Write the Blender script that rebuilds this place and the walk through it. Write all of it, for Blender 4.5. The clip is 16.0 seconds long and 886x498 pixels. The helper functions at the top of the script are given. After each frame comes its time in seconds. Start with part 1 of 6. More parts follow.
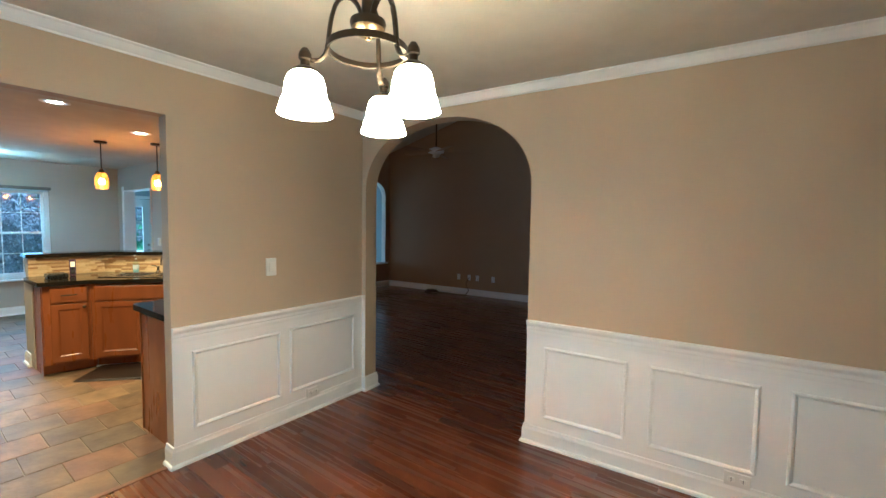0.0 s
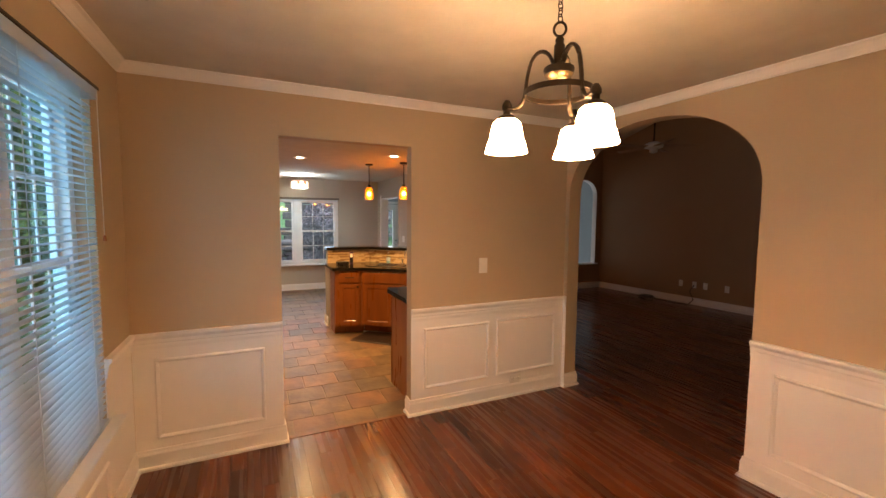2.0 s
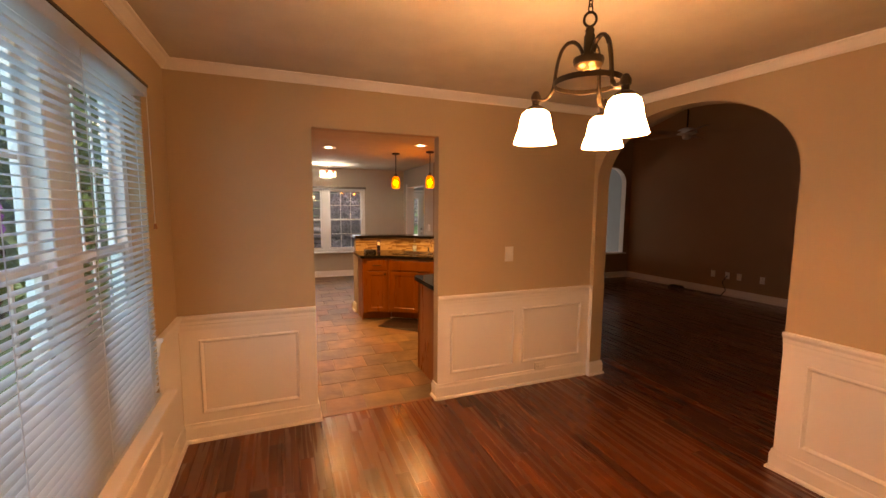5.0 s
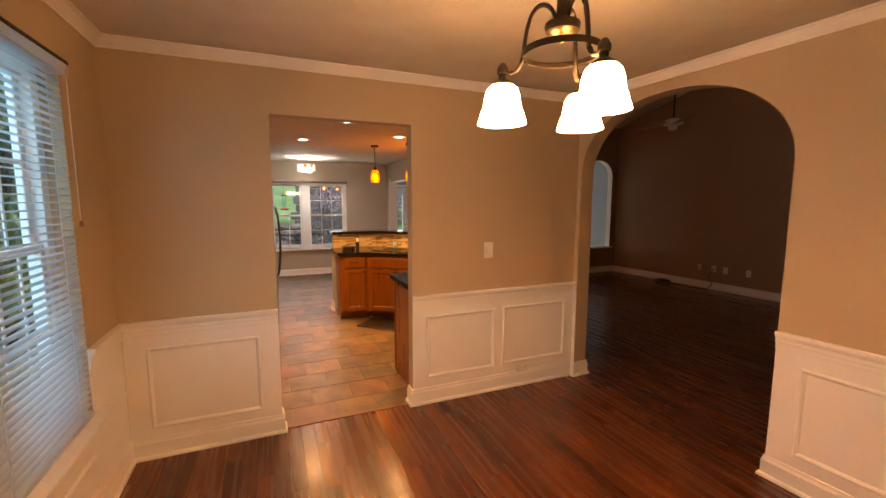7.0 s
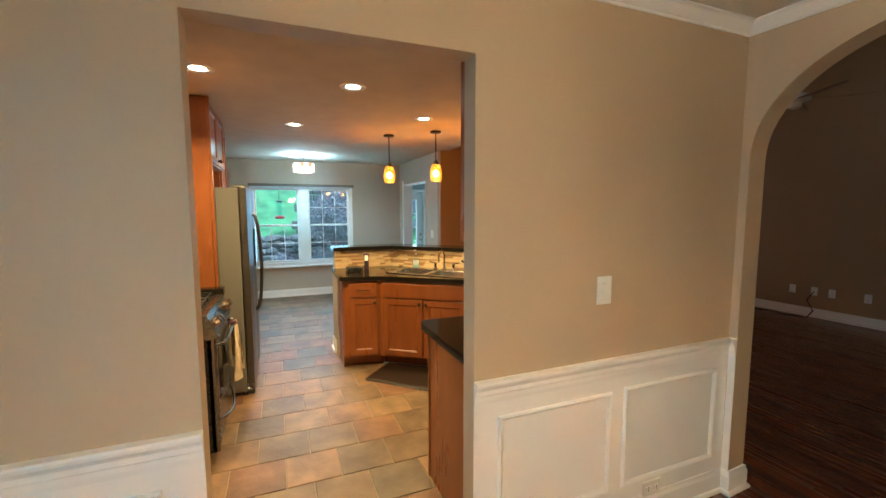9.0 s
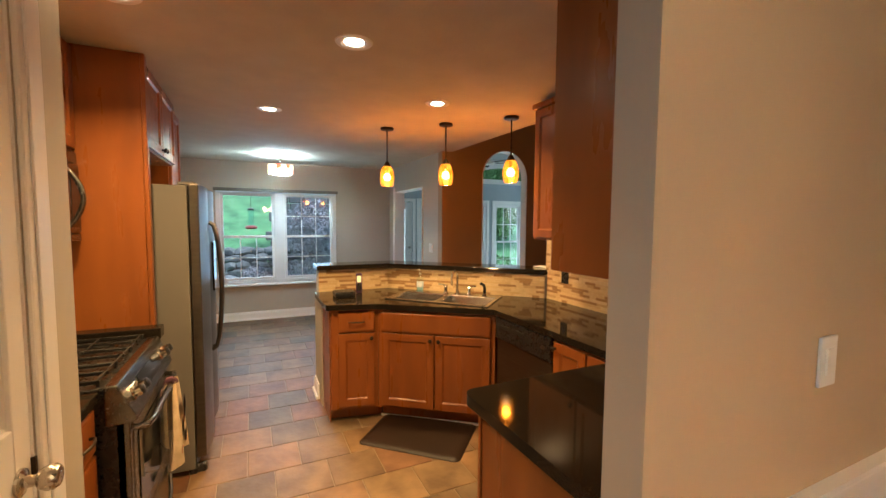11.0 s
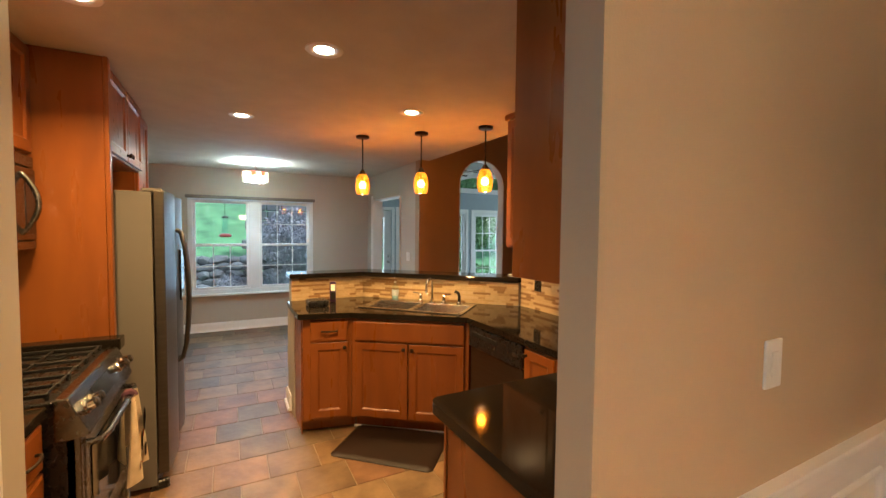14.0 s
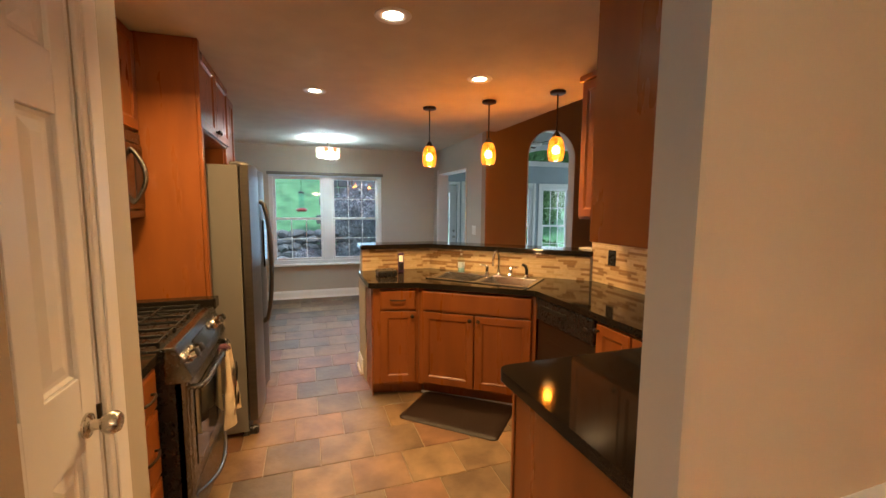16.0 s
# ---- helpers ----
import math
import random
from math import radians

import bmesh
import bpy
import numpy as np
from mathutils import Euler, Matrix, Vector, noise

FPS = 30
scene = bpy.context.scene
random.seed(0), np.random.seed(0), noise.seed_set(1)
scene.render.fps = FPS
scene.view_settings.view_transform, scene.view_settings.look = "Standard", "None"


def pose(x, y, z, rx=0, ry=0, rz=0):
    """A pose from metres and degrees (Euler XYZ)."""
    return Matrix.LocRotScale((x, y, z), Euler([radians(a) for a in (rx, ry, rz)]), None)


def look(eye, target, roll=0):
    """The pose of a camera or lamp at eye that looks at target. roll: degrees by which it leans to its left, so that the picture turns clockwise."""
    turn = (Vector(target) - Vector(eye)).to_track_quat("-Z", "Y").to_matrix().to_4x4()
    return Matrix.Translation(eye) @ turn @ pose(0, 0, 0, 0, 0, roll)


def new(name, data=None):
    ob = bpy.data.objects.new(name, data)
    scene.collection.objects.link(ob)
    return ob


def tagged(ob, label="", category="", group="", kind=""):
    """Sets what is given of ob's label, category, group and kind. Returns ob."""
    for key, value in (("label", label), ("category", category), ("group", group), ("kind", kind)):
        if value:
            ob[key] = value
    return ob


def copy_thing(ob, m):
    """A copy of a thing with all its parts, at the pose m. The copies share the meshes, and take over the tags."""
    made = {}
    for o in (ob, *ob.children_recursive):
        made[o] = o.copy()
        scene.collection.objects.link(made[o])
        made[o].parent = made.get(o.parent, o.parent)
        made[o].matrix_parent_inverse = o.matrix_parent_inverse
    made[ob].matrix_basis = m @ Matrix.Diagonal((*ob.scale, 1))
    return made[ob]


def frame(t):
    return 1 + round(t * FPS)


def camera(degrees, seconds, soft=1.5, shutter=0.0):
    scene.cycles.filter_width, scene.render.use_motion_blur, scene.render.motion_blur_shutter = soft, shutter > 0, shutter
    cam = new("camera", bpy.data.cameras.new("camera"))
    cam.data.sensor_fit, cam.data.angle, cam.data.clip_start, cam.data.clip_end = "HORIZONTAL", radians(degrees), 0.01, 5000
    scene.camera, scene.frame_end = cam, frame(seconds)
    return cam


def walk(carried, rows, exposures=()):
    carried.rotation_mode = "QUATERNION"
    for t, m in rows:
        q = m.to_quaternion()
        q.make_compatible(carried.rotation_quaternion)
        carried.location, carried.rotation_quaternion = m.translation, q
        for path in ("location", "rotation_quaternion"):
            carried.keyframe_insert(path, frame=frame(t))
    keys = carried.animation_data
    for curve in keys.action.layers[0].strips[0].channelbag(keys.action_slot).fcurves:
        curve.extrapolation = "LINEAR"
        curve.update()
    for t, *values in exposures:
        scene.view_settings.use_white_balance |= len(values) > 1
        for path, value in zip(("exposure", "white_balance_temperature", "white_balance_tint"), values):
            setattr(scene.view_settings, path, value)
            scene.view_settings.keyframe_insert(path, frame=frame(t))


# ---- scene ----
cam = camera(94.6, 16.0)
PATH = [
    (0, (0.084, 0.148, 1.53), (-1.095, 1.759, 1.406), 0.9),
    (0.5, (0.222, 0.068, 1.529), (-1.146, 1.521, 1.401), 0.8),
    (1, (0.309, 0.004, 1.581), (-1.258, 1.238, 1.434), 0.7),
    (1.5, (0.334, 0.019, 1.592), (-1.383, 1.035, 1.444), 0.6),
    (2, (0.335, 0.036, 1.598), (-1.476, 0.87, 1.446), 0.5),
    (2.5, (0.343, 0.03, 1.601), (-1.52, 0.74, 1.445), 0.5),
    (3, (0.35, -0.005, 1.601), (-1.537, 0.641, 1.44), 0.4),
    (5.5, (0.382, -0.004, 1.604), (-1.458, 0.747, 1.385), 0.4),
    (6, (0.378, 0.006, 1.608), (-1.454, 0.779, 1.385), 0.3),
    (6.5, (0.33, 0.078, 1.604), (-1.499, 0.854, 1.375), 0.2),
    (7, (0.227, 0.179, 1.59), (-1.604, 0.949, 1.358), 0.1),
    (7.5, (-0.079, 0.21, 1.566), (-1.913, 0.974, 1.335), 0.0),
    (8, (-0.452, 0.247, 1.562), (-2.289, 1.008, 1.345), -0.1),
    (8.5, (-0.858, 0.357, 1.578), (-2.701, 1.103, 1.364), -0.1),
    (9, (-1.247, 0.44, 1.563), (-3.094, 1.183, 1.369), -0.1),
    (11.5, (-2.2, 0.496, 1.542), (-3.977, 1.407, 1.427), 0.6),
    (12, (-2.167, 0.506, 1.546), (-3.891, 1.516, 1.436), 0.7),
    (12.5, (-2.175, 0.501, 1.545), (-3.859, 1.575, 1.447), 0.9),
    (13, (-2.174, 0.507, 1.544), (-3.853, 1.591, 1.456), 0.9),
    (13.5, (-2.134, 0.532, 1.539), (-3.852, 1.552, 1.449), 0.8),
    (14, (-2.129, 0.537, 1.537), (-3.9, 1.461, 1.445), 0.6),
    (14.5, (-2.148, 0.539, 1.519), (-3.969, 1.36, 1.416), 0.6),
    (15, (-2.165, 0.519, 1.513), (-4.021, 1.252, 1.383), 0.5),
    (15.5, (-2.167, 0.52, 1.491), (-4.044, 1.186, 1.317), 0.4),
    (16, (-2.161, 0.532, 1.497), (-4.047, 1.165, 1.288), 0.4),
]
EXPOSURES = [
    (0.0, 2.30, 4350, -14), (1.0, 2.2, 4600, -13), (1.5, 2.2, 5150, -12), (2.0, 1.81, 7400, 18), (2.5, 1.74, 9000, 23), (3.2, 1.61, 10600, 33),
    (5.5, 1.60, 11500, 37), (6.0, 1.60, 11400, 36), (6.5, 1.65, 10600, 34), (7.0, 1.78, 9600, 29), (7.5, 2.08, 7100, 6), (8.0, 2.26, 5850, -11),
    (9.0, 2.29, 5350, -10), (11.5, 2.05, 6350, 6), (12.5, 2.1, 6450, 6), (14.0, 2.05, 6400, 6), (15.0, 1.98, 6400, 7), (16.0, 1.93, 6350, 7),
]
walk(cam, [(t, look(eye, target, roll)) for t, eye, target, roll in PATH], EXPOSURES)

# ---- light ----
world = bpy.data.worlds.new("sky")
scene.world = world
world.use_nodes = True
wn = world.node_tree.nodes
sky = wn.new("ShaderNodeTexSky")
sky.sky_type = "NISHITA"
sky.sun_disc = False
sky.sun_elevation, sky.sun_rotation = radians(38), radians(250)
wn["Background"].inputs["Strength"].default_value = 0.11
world.node_tree.links.new(sky.outputs[0], wn["Background"].inputs["Color"])
sun = new("sun", bpy.data.lights.new("sun", "SUN"))
sun.data.energy, sun.data.angle, sun.data.color = 1.5, radians(25), (0.86, 0.94, 1.0)
sun.matrix_world = look((-8, 6, 12), (-12, 0, 0))

CHANDELIER_GLOW, CHANDELIER_BULB, CAN_POWER, PENDANT_GLOW, NOOK_POWER = 23.0, 115.0, 6.4, 10.5, 17.0
WARM = (1.0, 0.60, 0.25)
# sky light entering by the large windows; the sunroom's north window is unseen, added
for name, place, aim, size, power, tone in (("dining_window_sky", (-1.50, -0.95, 1.38), (-1.50, 1.0, 1.1), (1.4, 1.6), 7.5, (0.15, 0.57, 0.97)), ("nook_window_sky", (-9.35, 0.87, 1.28), (-7, 0.87, 1.0), (1.7, 1.4), 4.0, (0.45, 0.72, 1.0)), ("sunroom_north_fill", (-9.6, 8.15, 1.05), (-9.6, 5, 0.8), (1.9, 1.9), 13, (0.72, 0.87, 1.0)), ("sunroom_west_sky", (-11.3, 5.4, 1.0), (-8, 5.4, 0.9), (4.6, 1.8), 18, (0.72, 0.87, 1.0))):
    li = new(name, bpy.data.lights.new(name, "AREA"))
    li.data.shape, li.data.size, li.data.size_y, li.data.energy, li.data.color = "RECTANGLE", *size, power, tone
    li.matrix_world = look(place, aim)


# ---- materials ----
def mat(name, a, b=None, rough=0.5, metal=0.0, scale=6.0, detail=6.0, bump=0.0, bump_scale=60.0, per=None, stretch=None, spec=0.5, coat=0.0, amount=1.0):
    """A principled surface whose colour wanders from a to b at two scales; per: 'object' or 'island' shifts it piece by piece."""
    m = bpy.data.materials.new(name)
    m.use_nodes = True
    n, l = m.node_tree.nodes, m.node_tree.links
    p = n["Principled BSDF"]
    b = b or tuple(c * 0.86 for c in a)
    co = n.new("ShaderNodeTexCoord")
    mp = n.new("ShaderNodeMapping")
    l.new(co.outputs["Object"], mp.inputs[0])
    if stretch:
        mp.inputs["Scale"].default_value = stretch
    big, fine = n.new("ShaderNodeTexNoise"), n.new("ShaderNodeTexNoise")
    big.inputs["Scale"].default_value, big.inputs["Detail"].default_value = scale, detail
    fine.inputs["Scale"].default_value, fine.inputs["Detail"].default_value = bump_scale, 3.0
    l.new(mp.outputs[0], big.inputs["Vector"])
    l.new(mp.outputs[0], fine.inputs["Vector"])
    ramp = n.new("ShaderNodeMapRange")
    ramp.inputs["From Min"].default_value, ramp.inputs["From Max"].default_value = 0.3, 0.7
    l.new(big.outputs[0], ramp.inputs["Value"])
    mix = n.new("ShaderNodeMix")
    mix.data_type = "RGBA"
    mix.inputs["A"].default_value, mix.inputs["B"].default_value = (*a, 1), (*b, 1)
    fac = ramp.outputs[0]
    if per:
        src = n.new("ShaderNodeObjectInfo") if per == "object" else n.new("ShaderNodeNewGeometry")
        rnd = src.outputs["Random"] if per == "object" else src.outputs["Random Per Island"]
        w = n.new("ShaderNodeMath")
        w.operation = "MULTIPLY_ADD"
        w.inputs[1].default_value, w.use_clamp = 0.35 * amount, True
        l.new(fac, w.inputs[0])
        sc = n.new("ShaderNodeMath")
        sc.operation = "MULTIPLY"
        sc.inputs[1].default_value = 0.8
        l.new(rnd, sc.inputs[0])
        l.new(sc.outputs[0], w.inputs[2])
        fac = w.outputs[0]
        wv = n.new("ShaderNodeMath")
        wv.operation = "MULTIPLY"
        wv.inputs[1].default_value = 37.0
        l.new(rnd, wv.inputs[0])
        l.new(wv.outputs[0], mp.inputs["Location"])
    l.new(fac, mix.inputs["Factor"])
    l.new(mix.outputs["Result"], p.inputs["Base Color"])
    rr = n.new("ShaderNodeMapRange")
    rr.inputs["To Min"].default_value, rr.inputs["To Max"].default_value = max(0.02, rough - 0.06), min(1, rough + 0.06)
    l.new(fine.outputs[0], rr.inputs["Value"])
    l.new(rr.outputs[0], p.inputs["Roughness"])
    p.inputs["Metallic"].default_value = metal
    p.inputs["Specular IOR Level"].default_value = spec
    p.inputs["Coat Weight"].default_value = coat
    p.inputs["Coat Roughness"].default_value = 0.12
    if bump:
        bp = n.new("ShaderNodeBump")
        bp.inputs["Strength"].default_value, bp.inputs["Distance"].default_value = bump, 0.004
        l.new(fine.outputs[0], bp.inputs["Height"])
        l.new(bp.outputs[0], p.inputs["Normal"])
    return m


def palette(m, stops, per="object", shade=(0.55, 0.5, 0.46)):
    """Colours picked piece by piece from a row of stops, under the grain that the material has."""
    n, l = m.node_tree.nodes, m.node_tree.links
    mix = next(x for x in n if x.bl_idname == "ShaderNodeMix")
    src = n.new("ShaderNodeObjectInfo") if per == "object" else n.new("ShaderNodeNewGeometry")
    ramp = n.new("ShaderNodeValToRGB")
    ramp.color_ramp.interpolation = "CONSTANT"
    while len(ramp.color_ramp.elements) < len(stops):
        ramp.color_ramp.elements.new(0.5)
    for i, c in enumerate(stops):
        ramp.color_ramp.elements[i].position, ramp.color_ramp.elements[i].color = i / len(stops), (*c, 1)
    l.new(src.outputs["Random" if per == "object" else "Random Per Island"], ramp.inputs[0])
    dark = n.new("ShaderNodeMix")
    dark.data_type, dark.blend_type = "RGBA", "MULTIPLY"
    dark.inputs["Factor"].default_value = 1.0
    dark.inputs["B"].default_value = (*shade, 1)
    l.new(ramp.outputs[0], dark.inputs["A"])
    l.new(ramp.outputs[0], mix.inputs["A"])
    l.new(dark.outputs["Result"], mix.inputs["B"])
    big = next(x for x in n if x.bl_idname == "ShaderNodeMapRange")
    for link in list(mix.inputs["Factor"].links):
        l.remove(link)
    l.new(big.outputs[0], mix.inputs["Factor"])
    return m


def glow(name, colour, strength, second=None, scale=20.0):
    m = bpy.data.materials.new(name)
    m.use_nodes = True
    n, l = m.node_tree.nodes, m.node_tree.links
    p = n["Principled BSDF"]
    p.inputs["Base Color"].default_value = (*colour, 1)
    p.inputs["Roughness"].default_value = 0.25
    p.inputs["Emission Color"].default_value = (*colour, 1)
    p.inputs["Emission Strength"].default_value = strength
    if second:
        t = n.new("ShaderNodeTexNoise")
        t.inputs["Scale"].default_value = scale
        co = n.new("ShaderNodeTexCoord")
        l.new(co.outputs["Object"], t.inputs["Vector"])
        r = n.new("ShaderNodeMapRange")
        r.inputs["From Min"].default_value, r.inputs["From Max"].default_value = 0.4, 0.62
        l.new(t.outputs[0], r.inputs["Value"])
        x = n.new("ShaderNodeMix")
        x.data_type = "RGBA"
        x.inputs["A"].default_value, x.inputs["B"].default_value = (*colour, 1), (*second, 1)
        l.new(r.outputs[0], x.inputs["Factor"])
        l.new(x.outputs["Result"], p.inputs["Emission Color"])
        l.new(x.outputs["Result"], p.inputs["Base Color"])
    return m


def clear(name, tint=(1, 1, 1), gloss=0.06, emit=None):
    """Thin glass: it lets light through and reflects by Fresnel."""
    m = bpy.data.materials.new(name)
    m.use_nodes = True
    n, l = m.node_tree.nodes, m.node_tree.links
    n.remove(n["Principled BSDF"])
    tr, gl, fr, mx = n.new("ShaderNodeBsdfTransparent"), n.new("ShaderNodeBsdfGlossy"), n.new("ShaderNodeLayerWeight"), n.new("ShaderNodeMixShader")
    tr.inputs[0].default_value = (*tint, 1)
    gl.inputs["Roughness"].default_value = 0.02
    fr.inputs["Blend"].default_value = 0.5
    pw, ad2 = n.new("ShaderNodeMath"), n.new("ShaderNodeMath")
    pw.operation, ad2.operation = "POWER", "MULTIPLY_ADD"
    pw.inputs[1].default_value, ad2.inputs[1].default_value, ad2.inputs[2].default_value = 4.5, 0.55, 0.045
    l.new(fr.outputs["Facing"], pw.inputs[0])
    l.new(pw.outputs[0], ad2.inputs[0])
    l.new(ad2.outputs[0], mx.inputs[0])
    l.new(tr.outputs[0], mx.inputs[1])
    l.new(gl.outputs[0], mx.inputs[2])
    out = mx.outputs[0]
    if emit:
        em, ad = n.new("ShaderNodeEmission"), n.new("ShaderNodeAddShader")
        tx = n.new("ShaderNodeTexNoise")
        tx.inputs["Scale"].default_value, tx.inputs["Detail"].default_value = 16, 4
        co = n.new("ShaderNodeTexCoord")
        l.new(co.outputs["Object"], tx.inputs["Vector"])
        r = n.new("ShaderNodeMapRange")
        r.inputs["From Min"].default_value, r.inputs["From Max"].default_value = 0.38, 0.66
        l.new(tx.outputs[0], r.inputs["Value"])
        x = n.new("ShaderNodeMix")
        x.data_type = "RGBA"
        x.inputs["A"].default_value, x.inputs["B"].default_value = (*emit[0], 1), (*emit[1], 1)
        l.new(r.outputs[0], x.inputs["Factor"])
        l.new(x.outputs["Result"], em.inputs[0])
        em.inputs[1].default_value = emit[2]
        l.new(out, ad.inputs[0])
        l.new(em.outputs[0], ad.inputs[1])
        out = ad.outputs[0]
    l.new(out, n["Material Output"].inputs[0])
    return m


M_TAN = mat("tan_wall_paint", (0.50, 0.392, 0.265), (0.48, 0.373, 0.25), 0.62, bump=0.10, bump_scale=170, scale=2.2)
M_GREY = mat("greige_wall_paint", (0.47, 0.43, 0.36), (0.45, 0.41, 0.34), 0.62, bump=0.10, bump_scale=170, scale=2.2)
M_BROWN = mat("brown_wall_paint", (0.34, 0.228, 0.135), (0.32, 0.215, 0.126), 0.65, bump=0.10, bump_scale=170, scale=2.2)
M_BLUE = mat("blue_grey_wall_paint", (0.36, 0.41, 0.45), (0.34, 0.39, 0.43), 0.65, bump=0.08, bump_scale=170)
M_WHITE = mat("white_trim_paint", (0.84, 0.83, 0.81), (0.81, 0.80, 0.78), 0.36, bump=0.04, bump_scale=90, scale=3)
M_CEIL = mat("white_ceiling_paint", (0.60, 0.555, 0.47), (0.54, 0.495, 0.42), 0.85, bump=0.35, bump_scale=55, scale=5)
M_BOARD = mat("cherry_floor_boards", (0.168, 0.052, 0.022), (0.058, 0.0175, 0.009), 0.27, scale=5, stretch=(0.2, 9, 9), detail=3.0, bump=0.0, bump_scale=3, per="object", coat=0.1, amount=0.18)
M_BOARD_FAR = mat("cherry_floor_boards_joined", (0.168, 0.052, 0.022), (0.058, 0.0175, 0.009), 0.27, scale=5, stretch=(0.2, 9, 9), detail=3.0, bump=0.0, bump_scale=3, per="island", coat=0.1, amount=0.18)
M_THRESH = mat("worn_wood_strip", (0.22, 0.09, 0.04), (0.15, 0.06, 0.028), 0.4, scale=8, stretch=(8, 1, 8))
M_TILE = palette(mat("slate_floor_tile", (0.2, 0.15, 0.1), rough=0.48, scale=5, detail=9, bump=0.8, bump_scale=22, per="object"),
                 [(0.230, 0.138, 0.066), (0.182, 0.116, 0.058), (0.225, 0.108, 0.052), (0.195, 0.124, 0.066), (0.135, 0.098, 0.062), (0.240, 0.138, 0.062), (0.205, 0.104, 0.052), (0.165, 0.112, 0.062), (0.212, 0.122, 0.060), (0.250, 0.162, 0.082)], shade=(0.42, 0.39, 0.35))
M_GROUT = mat("sand_grout", (0.28, 0.225, 0.15), (0.21, 0.165, 0.11), 0.9, bump=0.3, bump_scale=120)
M_CAB = mat("honey_cherry_cabinet_wood", (0.285, 0.087, 0.017), (0.21, 0.060, 0.012), 0.29, scale=2.0, stretch=(4, 4, 0.7), detail=3.0, bump_scale=4, coat=0.0, spec=0.45)
M_GRANITE = mat("black_granite", (0.005, 0.0045, 0.004), (0.024, 0.018, 0.012), 0.05, scale=150, detail=2, spec=0.2)
M_STEEL = mat("brushed_stainless_steel", (0.15, 0.143, 0.128), (0.125, 0.119, 0.106), 0.30, 0.95, scale=3, bump_scale=60, stretch=(1, 1, 30))
M_FRIDGE_SIDE = mat("grey_enamel_fridge_side", (0.15, 0.142, 0.122), (0.14, 0.132, 0.113), 0.48, scale=3, bump=0.06, bump_scale=200)
M_RANGE = mat("polished_stainless_steel", (0.22, 0.212, 0.195), (0.18, 0.173, 0.158), 0.26, 1.0, scale=3, bump_scale=60, stretch=(30, 1, 1))
M_SINK = mat("bright_satin_steel", (0.55, 0.56, 0.57), (0.45, 0.46, 0.47), 0.22, 1.0, scale=6, bump_scale=5)
M_CHROME = mat("chrome", (0.72, 0.71, 0.69), rough=0.10, metal=1.0)
M_NICKEL = mat("satin_nickel", (0.55, 0.52, 0.47), rough=0.27, metal=1.0)
M_BLACK = mat("black_plastic", (0.014, 0.014, 0.014), rough=0.28)
M_IRON = mat("black_cast_iron", (0.012, 0.0115, 0.011), rough=0.55, spec=0.3, bump=0.2, bump_scale=200)
M_BRONZE = mat("dark_bronze", (0.035, 0.026, 0.018), (0.055, 0.04, 0.026), 0.42, 0.75, scale=20)
M_BRASS = mat("antique_brass", (0.22, 0.155, 0.08), (0.17, 0.115, 0.06), 0.36, 0.9, scale=25)
M_GLASS = clear("window_glass", (0.96, 0.98, 0.98))
M_DARKGLASS = mat("black_oven_glass", (0.008, 0.008, 0.009), rough=0.05)
M_SHADE = glow("lit_white_glass", (1.0, 0.635, 0.335), CHANDELIER_GLOW)
M_WHITE_BULB = glow("lit_white_bulb", (1.0, 0.635, 0.335), CHANDELIER_BULB)
M_AMBER = clear("amber_art_glass", (0.95, 0.37, 0.045), emit=((1.0, 0.34, 0.03), (0.70, 0.12, 0.005), 0.42))
M_BULB = glow("lit_amber_bulb", (1.0, 0.66, 0.28), PENDANT_GLOW * 5)
M_CANLIGHT = glow("lit_downlight_lens", (1.0, 0.88, 0.68), 9.0)
M_DRUM = glow("lit_patchwork_glass", (1.0, 0.97, 0.90), 0.8, (0.70, 0.40, 0.13), 26)
M_DRUM_RED = glow("lit_red_glass", (0.85, 0.12, 0.05), 0.6)
M_DRUM_GREEN = glow("lit_green_glass", (0.35, 0.55, 0.20), 0.6)
M_BLIND = mat("white_vinyl_blind", (0.72, 0.755, 0.78), rough=0.4, scale=3)
bn = M_BLIND.node_tree.nodes
bt, bx = bn.new("ShaderNodeBsdfTranslucent"), bn.new("ShaderNodeMixShader")
bt.inputs[0].default_value = (0.72, 0.78, 0.82, 1)
bx.inputs[0].default_value = 0.6
M_BLIND.node_tree.links.new(bn["Principled BSDF"].outputs[0], bx.inputs[1])
M_BLIND.node_tree.links.new(bt.outputs[0], bx.inputs[2])
M_BLIND.node_tree.links.new(bx.outputs[0], bn["Material Output"].inputs[0])
M_VINYL = mat("white_vinyl_frame", (0.80, 0.80, 0.79), rough=0.35, scale=3)
M_PLASTIC = mat("white_plastic", (0.80, 0.79, 0.75), rough=0.35)
M_SLOT = mat("dark_slot", (0.10, 0.095, 0.09), rough=0.6)
M_MOSAIC = palette(mat("stone_mosaic", (0.4, 0.3, 0.2), rough=0.38, scale=30, bump=0.15, bump_scale=90, per="island"),
                   [(0.66, 0.50, 0.29), (0.62, 0.46, 0.26), (0.36, 0.21, 0.09), (0.68, 0.53, 0.33), (0.60, 0.44, 0.24), (0.33, 0.195, 0.09), (0.65, 0.49, 0.28), (0.52, 0.36, 0.19), (0.67, 0.52, 0.31), (0.64, 0.48, 0.27)], "island", (0.86, 0.84, 0.80))
M_MAT = mat("dark_brown_rubber", (0.022, 0.012, 0.008), (0.015, 0.009, 0.006), 0.42, spec=0.22, bump=0.5, bump_scale=110)
